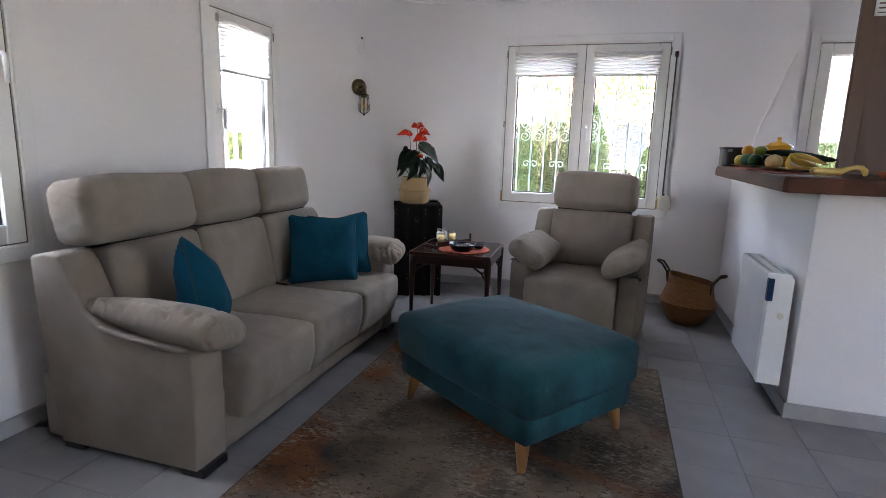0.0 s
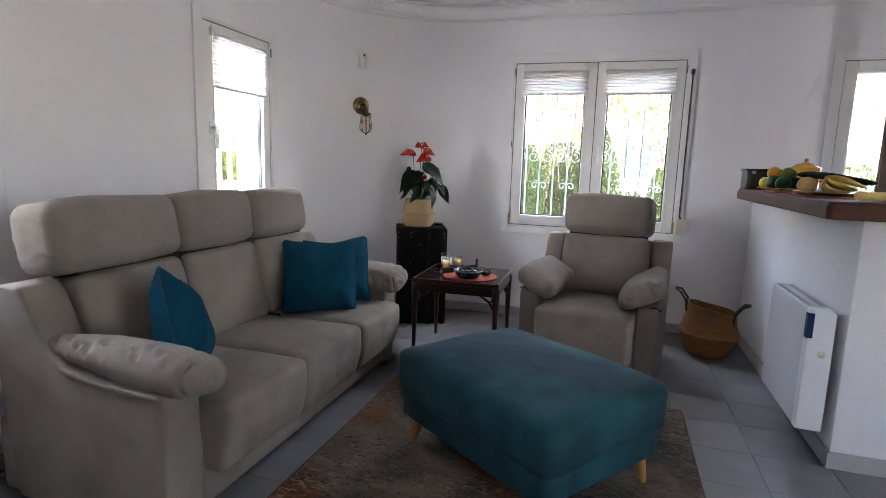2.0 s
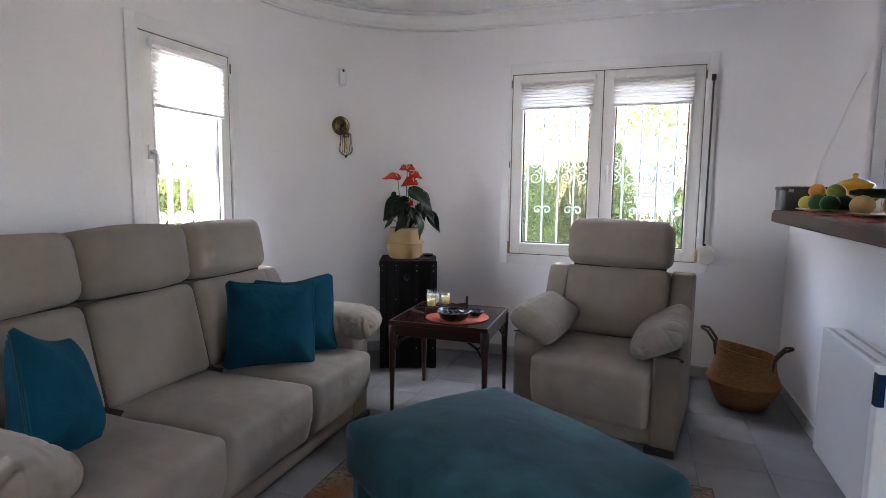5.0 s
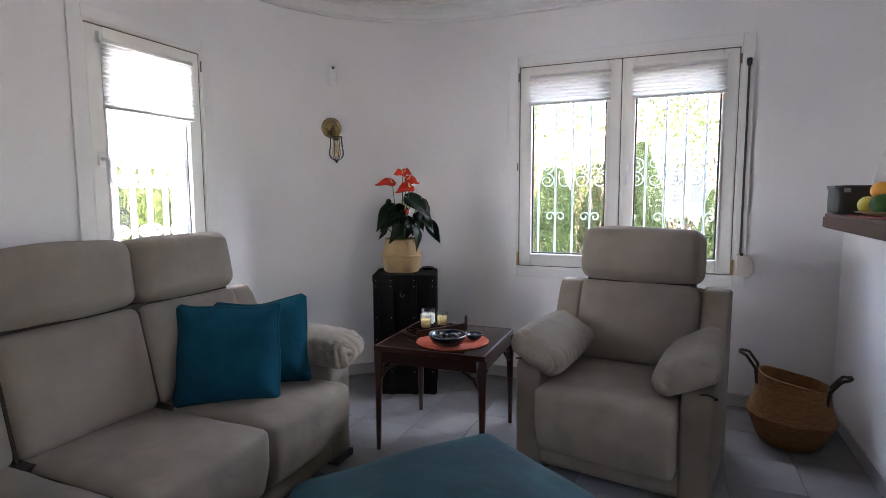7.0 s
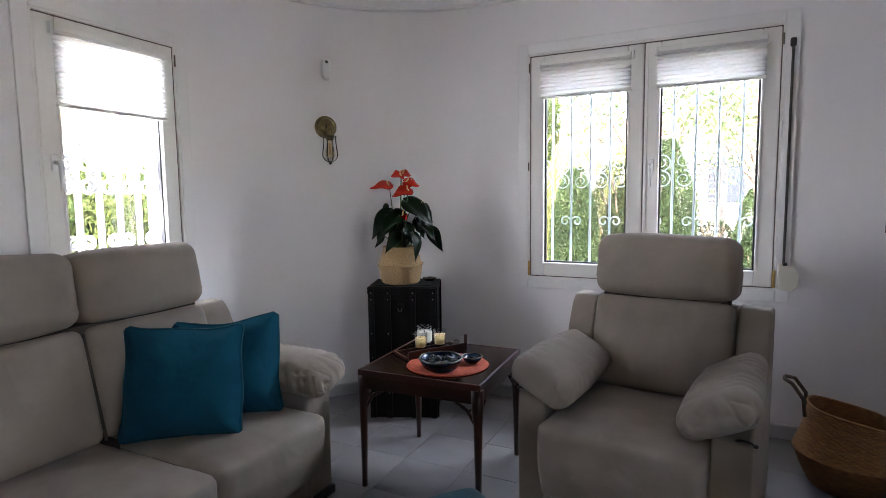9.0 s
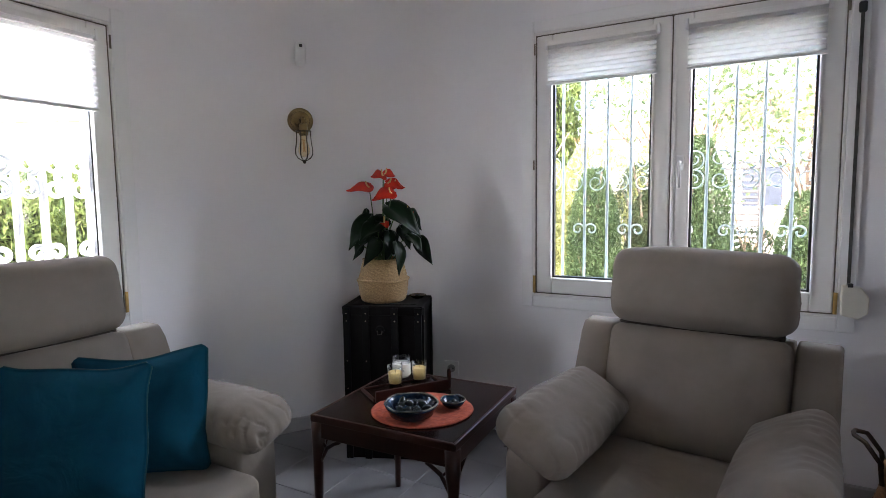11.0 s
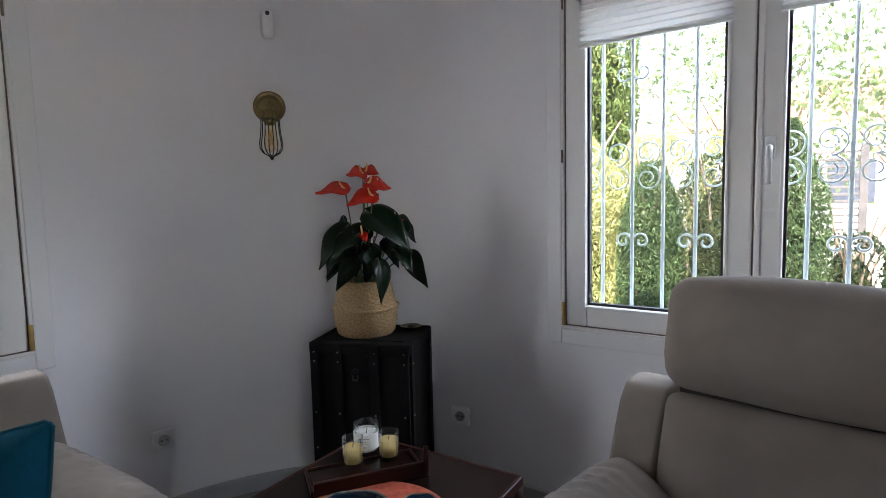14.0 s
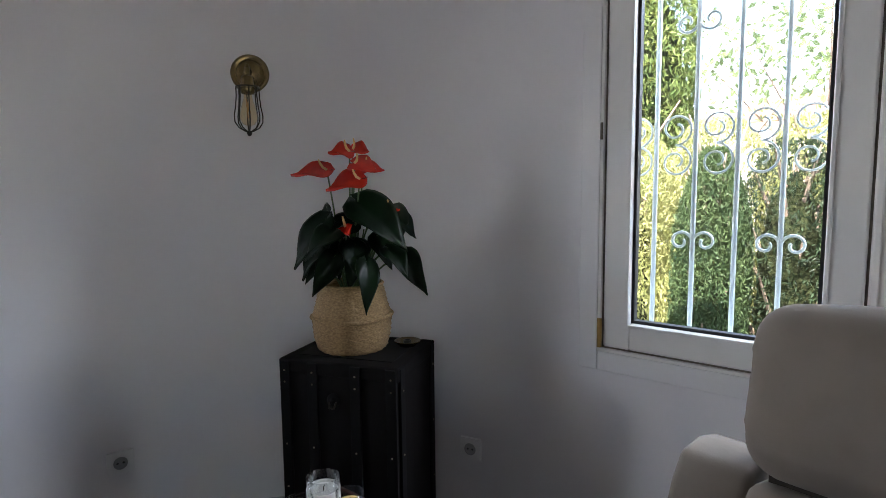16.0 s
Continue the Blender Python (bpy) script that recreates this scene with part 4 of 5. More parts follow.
for y in (0.03, CD - 0.03):
    st = part("side_strap", bm_box(CW - 0.006, CW + 0.004, y - 0.017, y + 0.017, 0.0, CZ - 0.006, 0.002), M_CHESTB, _ch)
    for z in (CZ - 0.075, 0.5, 0.3, 0.12):
        part("stud", lathe([(0.0032, 0.0), (0.0027, 0.0014), (0.0, 0.0022)], 8), M_NAIL, st, smooth=True, m=pose(CW + 0.004, y, z, 0, 90))
part("lid_groove", bm_box(0.04, CW - 0.04, 0.05, CD - 0.05, CZ, CZ + 0.003, 0.001), M_CHESTB, _ch)
part("lock_plate", lathe([(0.022, 0.0), (0.022, 0.003), (0.014, 0.006), (0.008, 0.006), (0.008, 0.010), (0.0, 0.010)], 24), M_CHESTB, _ch, "round iron lock plate", smooth=True, m=pose(0.19, -0.002, CZ - 0.115, 90))
part("hasp", tube([(0.178, -0.010, CZ - 0.118), (0.182, -0.016, CZ - 0.135), (0.198, -0.016, CZ - 0.135), (0.202, -0.010, CZ - 0.118)], 0.003, 6), M_CAGE, _ch)

PX, PY, PZ = -1.585, 4.378, CZ
_pb = thing("plant_basket", "woven seagrass belly basket used as a plant pot", "basket", pose(PX, PY, PZ))


def weave(profile, sides=72, rows=26, bulge=0.0022):
    """A basket wall with small over-and-under bumps."""
    bm = bmesh.new()
    zs = np.array([p[1] for p in profile])
    rs = np.array([p[0] for p in profile])
    d = np.concatenate([[0], np.cumsum(np.hypot(np.diff(rs), np.diff(zs)))])
    rings = []
    for k in range(rows * 2 + 1):
        f = d[-1] * k / (rows * 2)
        r, z = float(np.interp(f, d, rs)), float(np.interp(f, d, zs))
        rings.append([bm.verts.new(((r + bulge * math.sin(k * math.pi / 2 + (i % 4) * math.pi / 2) + bulge * (k % 2)) * math.cos(2 * math.pi * i / sides),
                                    (r + bulge * math.sin(k * math.pi / 2 + (i % 4) * math.pi / 2) + bulge * (k % 2)) * math.sin(2 * math.pi * i / sides), z)) for i in range(sides)])
    for a, b in zip(rings, rings[1:]):
        for i in range(sides):
            j = (i + 1) % sides
            bm.faces.new((a[i], a[j], b[j], b[i]))
    bm.faces.new(rings[0][::-1])
    return bm


part("wall", weave([(0.098, 0.0), (0.112, 0.012), (0.122, 0.050), (0.126, 0.095), (0.128, 0.112), (0.122, 0.128), (0.114, 0.155), (0.104, 0.200), (0.100, 0.216)]), M_WICKER, _pb, smooth=True)
part("fold", tube([(0.130 * math.cos(a), 0.130 * math.sin(a), 0.113 + 0.003 * math.sin(3 * a)) for a in [2 * math.pi * i / 48 for i in range(48)]], 0.0065, 8, closed=True), M_WICKER, _pb, "bulging middle fold", smooth=True)
part("rim", tube([(0.101 * math.cos(a), 0.101 * math.sin(a), 0.216) for a in [2 * math.pi * i / 40 for i in range(40)]], 0.005, 8, closed=True), M_WICKER, _pb, smooth=True)
part("soil", lathe([(0.100, 0.185), (0.06, 0.195), (0.0, 0.198)], 24), M_SOIL, _pb, smooth=True)


def blade(L, W, curl, fold, heart=0.16, n=12, k=5, tip=1.0):
    """A heart-shaped leaf along +x from its stalk, curling down, folded along its midrib."""
    bm = bmesh.new()
    rows = []
    for i in range(n + 1):
        f = i / n
        x = (f * (1 + heart) - heart) * L
        w = W * (math.sin(math.pi * min(1, f * 1.02) ** 0.62)) ** 0.85 * (1 - 0.25 * f) if f < 1 else 0
        row = []
        for j in range(-k, k + 1):
            g = j / k
            yy = g * max(w, 0.0008)
            notch = heart * L * 0.9 * max(0, 1 - abs(g) * 2.2) * max(0, 1 - f * 3.2)
            xx = x + notch
            zz = -curl * max(0, xx / L) ** 2 * L + fold * abs(yy) - 0.35 * fold * yy * yy / max(W, 1e-4) + 0.006 * math.sin(f * 9 + g * 3) * abs(g)
            row.append(bm.verts.new((xx, yy, zz)))
        rows.append(row)
    for a, b in zip(rows, rows[1:]):
        for j in range(2 * k):
            bm.faces.new((a[j], a[j + 1], b[j + 1], b[j]))
    bmesh.ops.recalc_face_normals(bm, faces=bm.faces[:])
    ext = bmesh.ops.solidify(bm, geom=bm.faces[:], thickness=0.0009)
    return bm


_pl = thing("anthurium_plant", "anthurium with glossy dark leaves and red flowers", "potted plant", pose(PX, PY, PZ + 0.190))


def stalk(p0, p1, bow, rad=0.0032, name="stem"):
    a, b = Vector(p0), Vector(p1)
    pts = [a.lerp(b, f) + Vector((0, 0, bow * math.sin(math.pi * f))) + (b - a).cross(Vector((0, 0, 1))) * 0.04 * math.sin(math.pi * f) for f in [i / 8 for i in range(9)]]
    return part(name, tube(pts, rad, 6), M_STEM, _pl, smooth=True)


# picture-plane axes of the plant: R to the right as one faces the corner, D towards the room
AR = Vector((0.80, 0.60, 0))
AD = Vector((0.60, -0.80, 0))


def at(r, d, z):
    return AR * r + AD * d + Vector((0, 0, z))


def place_blade(bm, p, direc, up, material, name, label=""):
    x = Vector(direc).normalized()
    z = Vector(up)
    z = (z - x * z.dot(x)).normalized()
    y = z.cross(x)
    m = Matrix(((x.x, y.x, z.x, p[0]), (x.y, y.y, z.y, p[1]), (x.z, y.z, z.z, p[2]), (0, 0, 0, 1)))
    return part(name, bm, material, _pl, label, smooth=True, m=m)


LEAVES = [  # base (right, out, up), direction, length, width, curl
    ((0.015, 0.05, 0.300), (0.75, 0.25, -0.52), 0.215, 0.085, 0.25),
    ((0.095, 0.01, 0.270), (0.35, -0.3, -0.85), 0.130, 0.055, 0.3),
    ((-0.070, 0.04, 0.245), (-0.62, 0.25, -0.72), 0.185, 0.058, 0.25),
    ((-0.035, 0.07, 0.215), (-0.80, 0.45, -0.50), 0.135, 0.062, 0.3),
    ((-0.078, -0.02, 0.285), (-0.1, -0.1, -0.9), 0.070, 0.022, 0.1),
    ((0.130, 0.03, 0.130), (0.42, 0.2, -0.88), 0.150, 0.044, 0.15),
    ((-0.040, 0.09, 0.130), (-0.35, 0.45, -0.75), 0.135, 0.045, 0.40),
    ((0.040, 0.10, 0.110), (0.20, 0.50, -0.80), 0.150, 0.042, 0.40),
    ((0.060, -0.05, 0.160), (0.6, -0.6, -0.5), 0.150, 0.055, 0.3),
    ((-0.060, -0.06, 0.170), (-0.5, -0.7, -0.4), 0.150, 0.055, 0.3),
    ((0.000, 0.05, 0.170), (0.3, 0.7, -0.6), 0.130, 0.055, 0.3),
    ((0.090, 0.06, 0.150), (0.7, 0.5, -0.6), 0.110, 0.045, 0.3),
    ((-0.005, 0.02, 0.240), (-0.6, 0.5, -0.45), 0.115, 0.052, 0.3),
    ((-0.100, 0.02, 0.100), (-0.5, 0.2, -0.9), 0.085, 0.020, 0.4),
    ((0.010, 0.075, 0.165), (0.05, 0.45, -0.90), 0.135, 0.046, 0.45),
    ((-0.030, 0.030, 0.175), (-0.25, 0.30, -0.80), 0.120, 0.050, 0.35),
    ((0.060, 0.040, 0.190), (0.45, 0.20, -0.75), 0.115, 0.045, 0.30),
    ((0.100, -0.02, 0.255), (0.75, -0.10, -0.60), 0.105, 0.040, 0.35),
    ((-0.085, 0.05, 0.150), (-0.55, 0.30, -0.60), 0.110, 0.045, 0.35),
]
for (r, d, z), (dr, dd, dz), ln, wd, cu in LEAVES:
    p = at(r * 1.25 + 0.02, d, z * 0.97)
    stalk((r * 0.25 * AR.x, r * 0.25 * AR.y, 0.0), p, 0.02)
    direc = AR * dr + AD * dd + Vector((0, 0, dz))
    twist = 0.55 * math.sin(r * 90 + z * 40)
    place_blade(blade(ln, wd, cu, 0.25), p, direc, AD * 0.8 + AR * twist + Vector((0, 0, 0.7)), M_LEAF, "leaf", "glossy dark green heart-shaped leaf")
for i in range(9):
    stalk((0.02 * math.cos(i * 2.1), 0.02 * math.sin(i * 2.1), 0.0), at(-0.03 + 0.012 * i, 0.03 - 0.008 * i, 0.20 + 0.02 * (i % 3)), 0.01, 0.0024)
FLOWERS = [
    ((-0.065, 0.03, 0.410), (-1, 0.15, -0.10), 0.105, 0.034, 0.05),
    ((0.000, 0.02, 0.470), (-0.75, 0.3, -0.05), 0.062, 0.036, 0.0),
    ((0.005, 0.00, 0.478), (0.75, 0.25, -0.1), 0.055, 0.034, 0.0),
    ((0.020, 0.05, 0.430), (0.85, 0.3, -0.25), 0.075, 0.036, 0.1),
    ((0.040, 0.02, 0.415), (0.9, 0.1, -0.02), 0.060, 0.026, 0.1),
    ((0.035, 0.06, 0.378), (-0.95, 0.35, -0.25), 0.100, 0.042, 0.1),
    ((0.100, 0.00, 0.275), (0.8, 0.1, 0.1), 0.040, 0.014, 0.1),
    ((-0.004, 0.09, 0.225), (0.3, 0.7, -0.3), 0.045, 0.022, 0.1),
]
for i, ((r, d, z), (dr, dd, dz), ln, wd, cu) in enumerate(FLOWERS):
    p = at(r * 1.1 + 0.01, d, z * 0.95)
    stalk((r * 0.3 * AR.x, r * 0.3 * AR.y, 0.0), p, 0.03, 0.0026, "flower_stem")
    direc = AR * dr + AD * dd + Vector((0, 0, dz))
    fl = place_blade(blade(ln * 1.08, wd * 1.22, cu, 0.35, heart=0.22), p, direc, AD * 0.75 + Vector((0, 0, 0.75)), M_SPATHE, "flower", "waxy red spathe with a pale spadix")
    part("spadix", tube([(0, 0, 0.002), (0.010, 0, 0.014), (0.016, 0, 0.032), (0.018, 0, 0.046)], [0.004, 0.0042, 0.0036, 0.002], 8), M_SPADIX, fl, "pale spadix", smooth=True)

_ap = CH @ Vector((CW - 0.060, CD - 0.10, CZ + 0.003))
_as = thing("ashtray", "shallow round metal ashtray on the trunk", "ashtray", pose(*_ap))
part("bowl", lathe([(0.0, 0.0), (0.026, 0.0), (0.028, 0.004), (0.042, 0.015), (0.044, 0.018), (0.040, 0.018), (0.022, 0.008), (0.0, 0.008)], 32), M_ANTIQUE, _as, smooth=True)
part("cup", lathe([(0.0, 0.009), (0.014, 0.009), (0.013, 0.019), (0.010, 0.019), (0.010, 0.011), (0.0, 0.011)], 20), M_BLACKP, _as, smooth=True)


# ---------------------------------------------------------------- things on the round wall
def on_round(deg, z, off=0.0):
    """A pose on the round corner: local -y points into the room."""
    a = radians(deg)
    return pose(CX + (RC - off) * math.cos(a), CY + (RC - off) * math.sin(a), z, 0, 0, deg - 90)


def sconce(m):
    o = thing("wall_lamp", "aged brass wall lamp with a wire cage and amber bulb", "wall lamp", m)
    part("back_plate", lathe([(0.060, 0.0), (0.060, 0.007), (0.057, 0.011), (0.050, 0.012), (0.046, 0.009), (0.042, 0.010), (0.039, 0.018), (0.028, 0.023), (0.0, 0.026)], 36), M_ANTIQUE, o, smooth=True, m=pose(0, 0, 0, 90))
    part("arm", tube([(0, -0.022, 0.0), (0, -0.062, 0.004), (0, -0.078, 0.0), (0, -0.084, -0.014), (0, -0.084, -0.030)], [0.009, 0.009, 0.009, 0.009, 0.009], 12), M_ANTIQUE, o, smooth=True)
    part("screw", lathe([(0.006, 0), (0.006, 0.008), (0.0, 0.012)], 12), M_ANTIQUE, o, smooth=True, m=pose(0, -0.080, 0.004))
    part("socket", lathe([(0.0, -0.024), (0.016, -0.024), (0.019, -0.030), (0.019, -0.048), (0.021, -0.052), (0.021, -0.070), (0.018, -0.078), (0.0, -0.078)], 24), M_ANTIQUE, o, smooth=True, m=pose(0, -0.084, 0))
    b = part("bulb", lathe([(0.012, -0.078), (0.013, -0.092), (0.019, -0.112), (0.0265, -0.140), (0.026, -0.155), (0.018, -0.171), (0.0, -0.178)], 24), M_BULB, o, "clear amber bulb", smooth=True, m=pose(0, -0.084, 0))
    b.visible_shadow = False
    part("filament", tube([(0.006 * math.cos(i * 1.9), 0.006 * math.sin(i * 1.9), -0.095 - 0.058 * ((i % 4) / 3.0)) for i in range(13)], 0.0012, 4), M_FILAMENT, o, m=pose(0, -0.084, 0))
    cage = part("cage", tube([(0.034 * math.cos(a), 0.034 * math.sin(a), -0.058) for a in [2 * math.pi * i / 28 for i in range(28)]], 0.0024, 6, closed=True), M_CAGE, o, "dark wire cage", m=pose(0, -0.084, 0))
    for i in range(8):
        a = 2 * math.pi * i / 8 + 0.2
        pr = [(0.034, -0.058), (0.034, -0.085), (0.037, -0.115), (0.042, -0.145), (0.041, -0.165), (0.030, -0.182), (0.010, -0.193), (0.0, -0.195)]
        part("wire", tube([(r * math.cos(a), r * math.sin(a), z) for r, z in pr], 0.0020, 5), M_CAGE, cage)
    part("finial", lathe([(0.0, -0.188), (0.007, -0.192), (0.008, -0.199), (0.005, -0.206), (0.0, -0.208)], 12), M_CAGE, cage, smooth=True)
    return o


_sc = sconce(on_round(142.0, 1.722))
_sc.scale = (1.14, 1.14, 1.14)
_al = thing("alarm_sensor", "small white alarm sensor on the wall", "alarm sensor", on_round(141.5, 2.070))
part("housing", rbox(0.028, 0.022, 0.062, 0.020, 8, fn=lambda p: Vector((p.x, p.y * (1.0 - 3.0 * max(0, p.z) * 2), p.z))), M_PLASTIC, _al, smooth=True, m=pose(0, -0.022, 0))
part("lens", rbox(0.009, 0.006, 0.010, 0.006, 4), M_BLACKP, _al, "dark lens", smooth=True, m=pose(0, -0.036, 0.040))


def socket_plate(m, label="white single wall socket"):
    o = thing("wall_socket", label, "socket", m)
    part("plate", rbox(0.042, 0.007, 0.042, 0.005, 4), M_PLASTIC, o, m=pose(0, -0.006, 0))
    # Shallow dish coloured grey to stand for the shade of a deep well.
    part("well", lathe([(0.0225, 0.0), (0.0225, 0.003), (0.0200, 0.003), (0.0185, 0.0006), (0.0, 0.0006)], 24), M_WELL, o, smooth=True, m=pose(0, -0.0125, 0, 90))
    for sx in (-1, 1):
        part("pin_hole", lathe([(0.0040, 0.0), (0.0, 0.0004)], 8), M_BLACKP, o, m=pose(sx * 0.0095, -0.0133, 0, 90))
    return o


socket_plate(on_round(102.5, 0.325))
socket_plate(on_round(166.0, 0.335))

_bs = thing("blind_strap", "grey shutter strap beside the window", "shutter strap", pose(0.415, WB, 0))
part("strap", bm_box(-0.006, 0.006, -0.020, -0.017, 0.90, 2.015), M_STRAP, _bs)
part("guide", rbox(0.014, 0.012, 0.022, 0.008, 4), M_BLACKP, _bs, "dark strap guide", smooth=True, m=pose(0, -0.012, 2.015))
_bx = thing("strap_winder", "cream plastic shutter strap winder on the wall", "strap winder", pose(0.436, WB, 0.852))
part("case", prism([(-0.045, -0.058), (0.015, -0.070), (0.045, -0.045), (0.048, 0.020), (0.020, 0.062), (-0.045, 0.068)], -0.040, 0.0, 'y', bev=0.006), M_CREAM, _bx)
part("slot", bm_box(-0.026, -0.008, -0.042, -0.020, 0.060, 0.075, 0.002), M_BLACKP, _bx)


# ---------------------------------------------------------------- heater, basket
HX0, HX1, HY0, HY1, HZ0, HZ1 = 0.772, 0.874, 2.900, 3.505, 0.150, 0.700
_he = thing("panel_heater", "white wall-mounted electric panel heater with a small display", "heater", pose(0, 0, 0))
part("body", bm_box(HX0, HX1, HY0 + 0.03, HY1, HZ0, HZ1, 0.006), M_HEATER, _he)
part("end_cap", prism([(HX0 - 0.002, HZ0 + 0.0), (HX1 + 0.002, HZ0 - 0.004), (HX1 + 0.002, HZ1 - 0.015), (HX1 - 0.02, HZ1 + 0.002), (HX0 - 0.002, HZ1 + 0.002)], HY0, HY0 + 0.045, 'y', bev=0.005), M_PLASTIC, _he)
part("display", bm_box(HX0 - 0.006, HX0 + 0.020, HY0 - 0.003, HY0 + 0.030, HZ1 - 0.130, HZ1 - 0.018, 0.003), M_SCREEN, _he, "blue glossy display")
part("knob_ring", lathe([(0.016, 0.0), (0.016, 0.003), (0.012, 0.003), (0.012, 0.001), (0.006, 0.001), (0.006, 0.004), (0.0, 0.004)], 24), M_CREAM, _he, smooth=True, m=pose(HX0 + 0.062, HY0, HZ1 - 0.200, 90))
for i in range(14):
    y = HY0 + 0.085 + i * 0.0355
    part("vent_slot", bm_box(HX0 + 0.014, HX0 + 0.030, y, y + 0.026, HZ1 - 0.003, HZ1 + 0.0015), M_GREYP, _he)
    part("vent_slot", bm_box(HX0 + 0.066, HX0 + 0.082, y, y + 0.026, HZ1 - 0.003, HZ1 + 0.0015), M_GREYP, _he)
for y in (HY0 + 0.15, HY1 - 0.15):
    part("bracket", bm_box(HX1 - 0.004, BX + 0.003, y - 0.02, y + 0.02, HZ0 + 0.08, HZ1 - 0.08), M_GREYP, _he)
part("power_cable", tube([(HX0 + 0.03, HY0 + 0.03, HZ0 + 0.005), (HX0 + 0.015, HY0 + 0.07, HZ0 - 0.02), (HX0 + 0.012, HY0 + 0.16, HZ0 - 0.022), (HX0 + 0.03, HY0 + 0.24, HZ0 + 0.004)], 0.004, 8), M_BLACKP, _he, smooth=True)

_bk = thing("belly_basket", "ochre woven belly basket with rope handles on the floor", "basket", pose(0.632, 4.370, 0))
def slump(bm):
    """A soft basket leans and its mouth dips to one side."""
    for v in bm.verts:
        k = max(0.0, v.co.z / 0.33) ** 2
        v.co = Vector((v.co.x * (1 + 0.05 * k) + 0.010 * k, v.co.y * (1 - 0.06 * k), v.co.z - 0.065 * k * v.co.x / 0.16 * 0.5 + 0.004 * math.sin(3 * math.atan2(v.co.y, v.co.x)) * k))
    return bm


part("wall", slump(weave([(0.116, 0.0), (0.134, 0.012), (0.164, 0.070), (0.192, 0.136), (0.200, 0.152), (0.191, 0.170), (0.171, 0.222), (0.155, 0.285), (0.150, 0.330)], 96, 44, 0.0011)), M_RATTAN, _bk, smooth=True)
part("inner_wall", slump(lathe([(0.147, 0.329), (0.151, 0.285), (0.186, 0.160), (0.128, 0.02), (0.0, 0.02)], 40)), M_RATTAN, _bk, smooth=True)
part("rim", slump(tube([(0.150 * math.cos(a), 0.150 * math.sin(a), 0.332) for a in [2 * math.pi * i / 40 for i in range(40)]], 0.0055, 8, closed=True)), M_RATTAN, _bk, smooth=True)
for s, rz in ((1, -16), (-1, -12)):
    hp = [(s * (0.148 + d), y, z - s * 0.030) for d, y, z in ((0.004, -0.055, 0.27), (0.012, -0.055, 0.345), (0.055, -0.050, 0.405), (0.088, -0.025, 0.415), (0.092, 0.0, 0.415), (0.088, 0.025, 0.415), (0.055, 0.050, 0.405), (0.012, 0.055, 0.345), (0.004, 0.055, 0.27))]
    part("handle", tube(hp, 0.008, 8), M_ROPE, _bk, "dark rope handle", smooth=True, m=pose(0, 0, 0, 0, 0, rz))


# ---------------------------------------------------------------- bar and what stands on it
BT = 1.176
_ba = thing("bar_counter", "dark stained wooden bar top on the low wall", "bar counter", pose(0, 0, 0))
part("worktop", prism([(0.718, 2.700), (0.735, 2.682), (2.6, 2.682), (2.6, 3.45), (1.22, 3.45), (1.22, 4.345), (0.718, 4.345)], 1.106, BT, 'z', bev=0.006, seg=2), M_BARWOOD, _ba)
part("edge_strip", prism([(0.712, 2.690), (0.728, 2.676), (2.6, 2.676), (2.6, 2.682), (0.735, 2.682), (0.718, 2.700), (0.718, 4.345), (0.712, 4.345)], 1.112, 1.160, 'z'), M_BARWOOD, _ba)
_bb = thing("black_box", "low black storage box at the end of the bar", "box", pose(0.830, 4.245, BT))
part("body", rbox(0.112, 0.085, 0.062, 0.012, 4), M_BLACKP, _bb, smooth=True, m=pose(0, 0, 0.0625))
part("lid", rbox(0.115, 0.088, 0.010, 0.006, 3), M_BLACKP, _bb, smooth=True, m=pose(0, 0, 0.122))
part("clip", bm_box(-0.085, -0.060, -0.0905, -0.086, 0.100, 0.118, 0.001), M_GREYP, _bb)
single("placemat", bm_box(-0.15, 0.15, -0.22, 0.22, 0, 0.005, 0.002), M_REDMAT, "red woven placemat on the bar", "placemat", pose(0.880, 3.78, BT, 0, 0, 4))
single("placemat", bm_box(-0.15, 0.15, -0.22, 0.22, 0, 0.005, 0.002), M_REDMAT, "red woven placemat on the bar", "placemat", pose(0.885, 3.20, BT, 0, 0, -3))
single("plate", lathe([(0.0, 0.0), (0.07, 0.0), (0.135, 0.013), (0.140, 0.017), (0.134, 0.018), (0.07, 0.006), (0.0, 0.006)], 40), M_PLATE, "tan ceramic plate under the citrus fruit", "plate", pose(0.862, 3.890, BT + 0.005), smooth=True)
single("plate", lathe([(0.0, 0.0), (0.08, 0.0), (0.150, 0.013), (0.155, 0.017), (0.149, 0.018), (0.08, 0.006), (0.0, 0.006)], 40), M_PLATE, "tan ceramic plate under the bananas", "plate", pose(0.905, 3.270, BT + 0.005), smooth=True)


def fruit(name, m, r, stretch, mtl, label, cat, grp):
    bm = lathe([(0.0, -stretch * r * 1.02)] + [(r * math.cos(radians(a)) ** 0.9 if abs(a) < 89 else 0.0, stretch * r * math.sin(radians(a))) for a in range(-80, 81, 16)] + [(0.006, stretch * r * 1.0), (0.0, stretch * r * 0.985)], 20)
    for v in bm.verts:
        v.co += Vector(noise.noise_vector(v.co * 18)) * r * 0.05
    return single(name, bm, mtl, label, cat, m, grp, smooth=True)


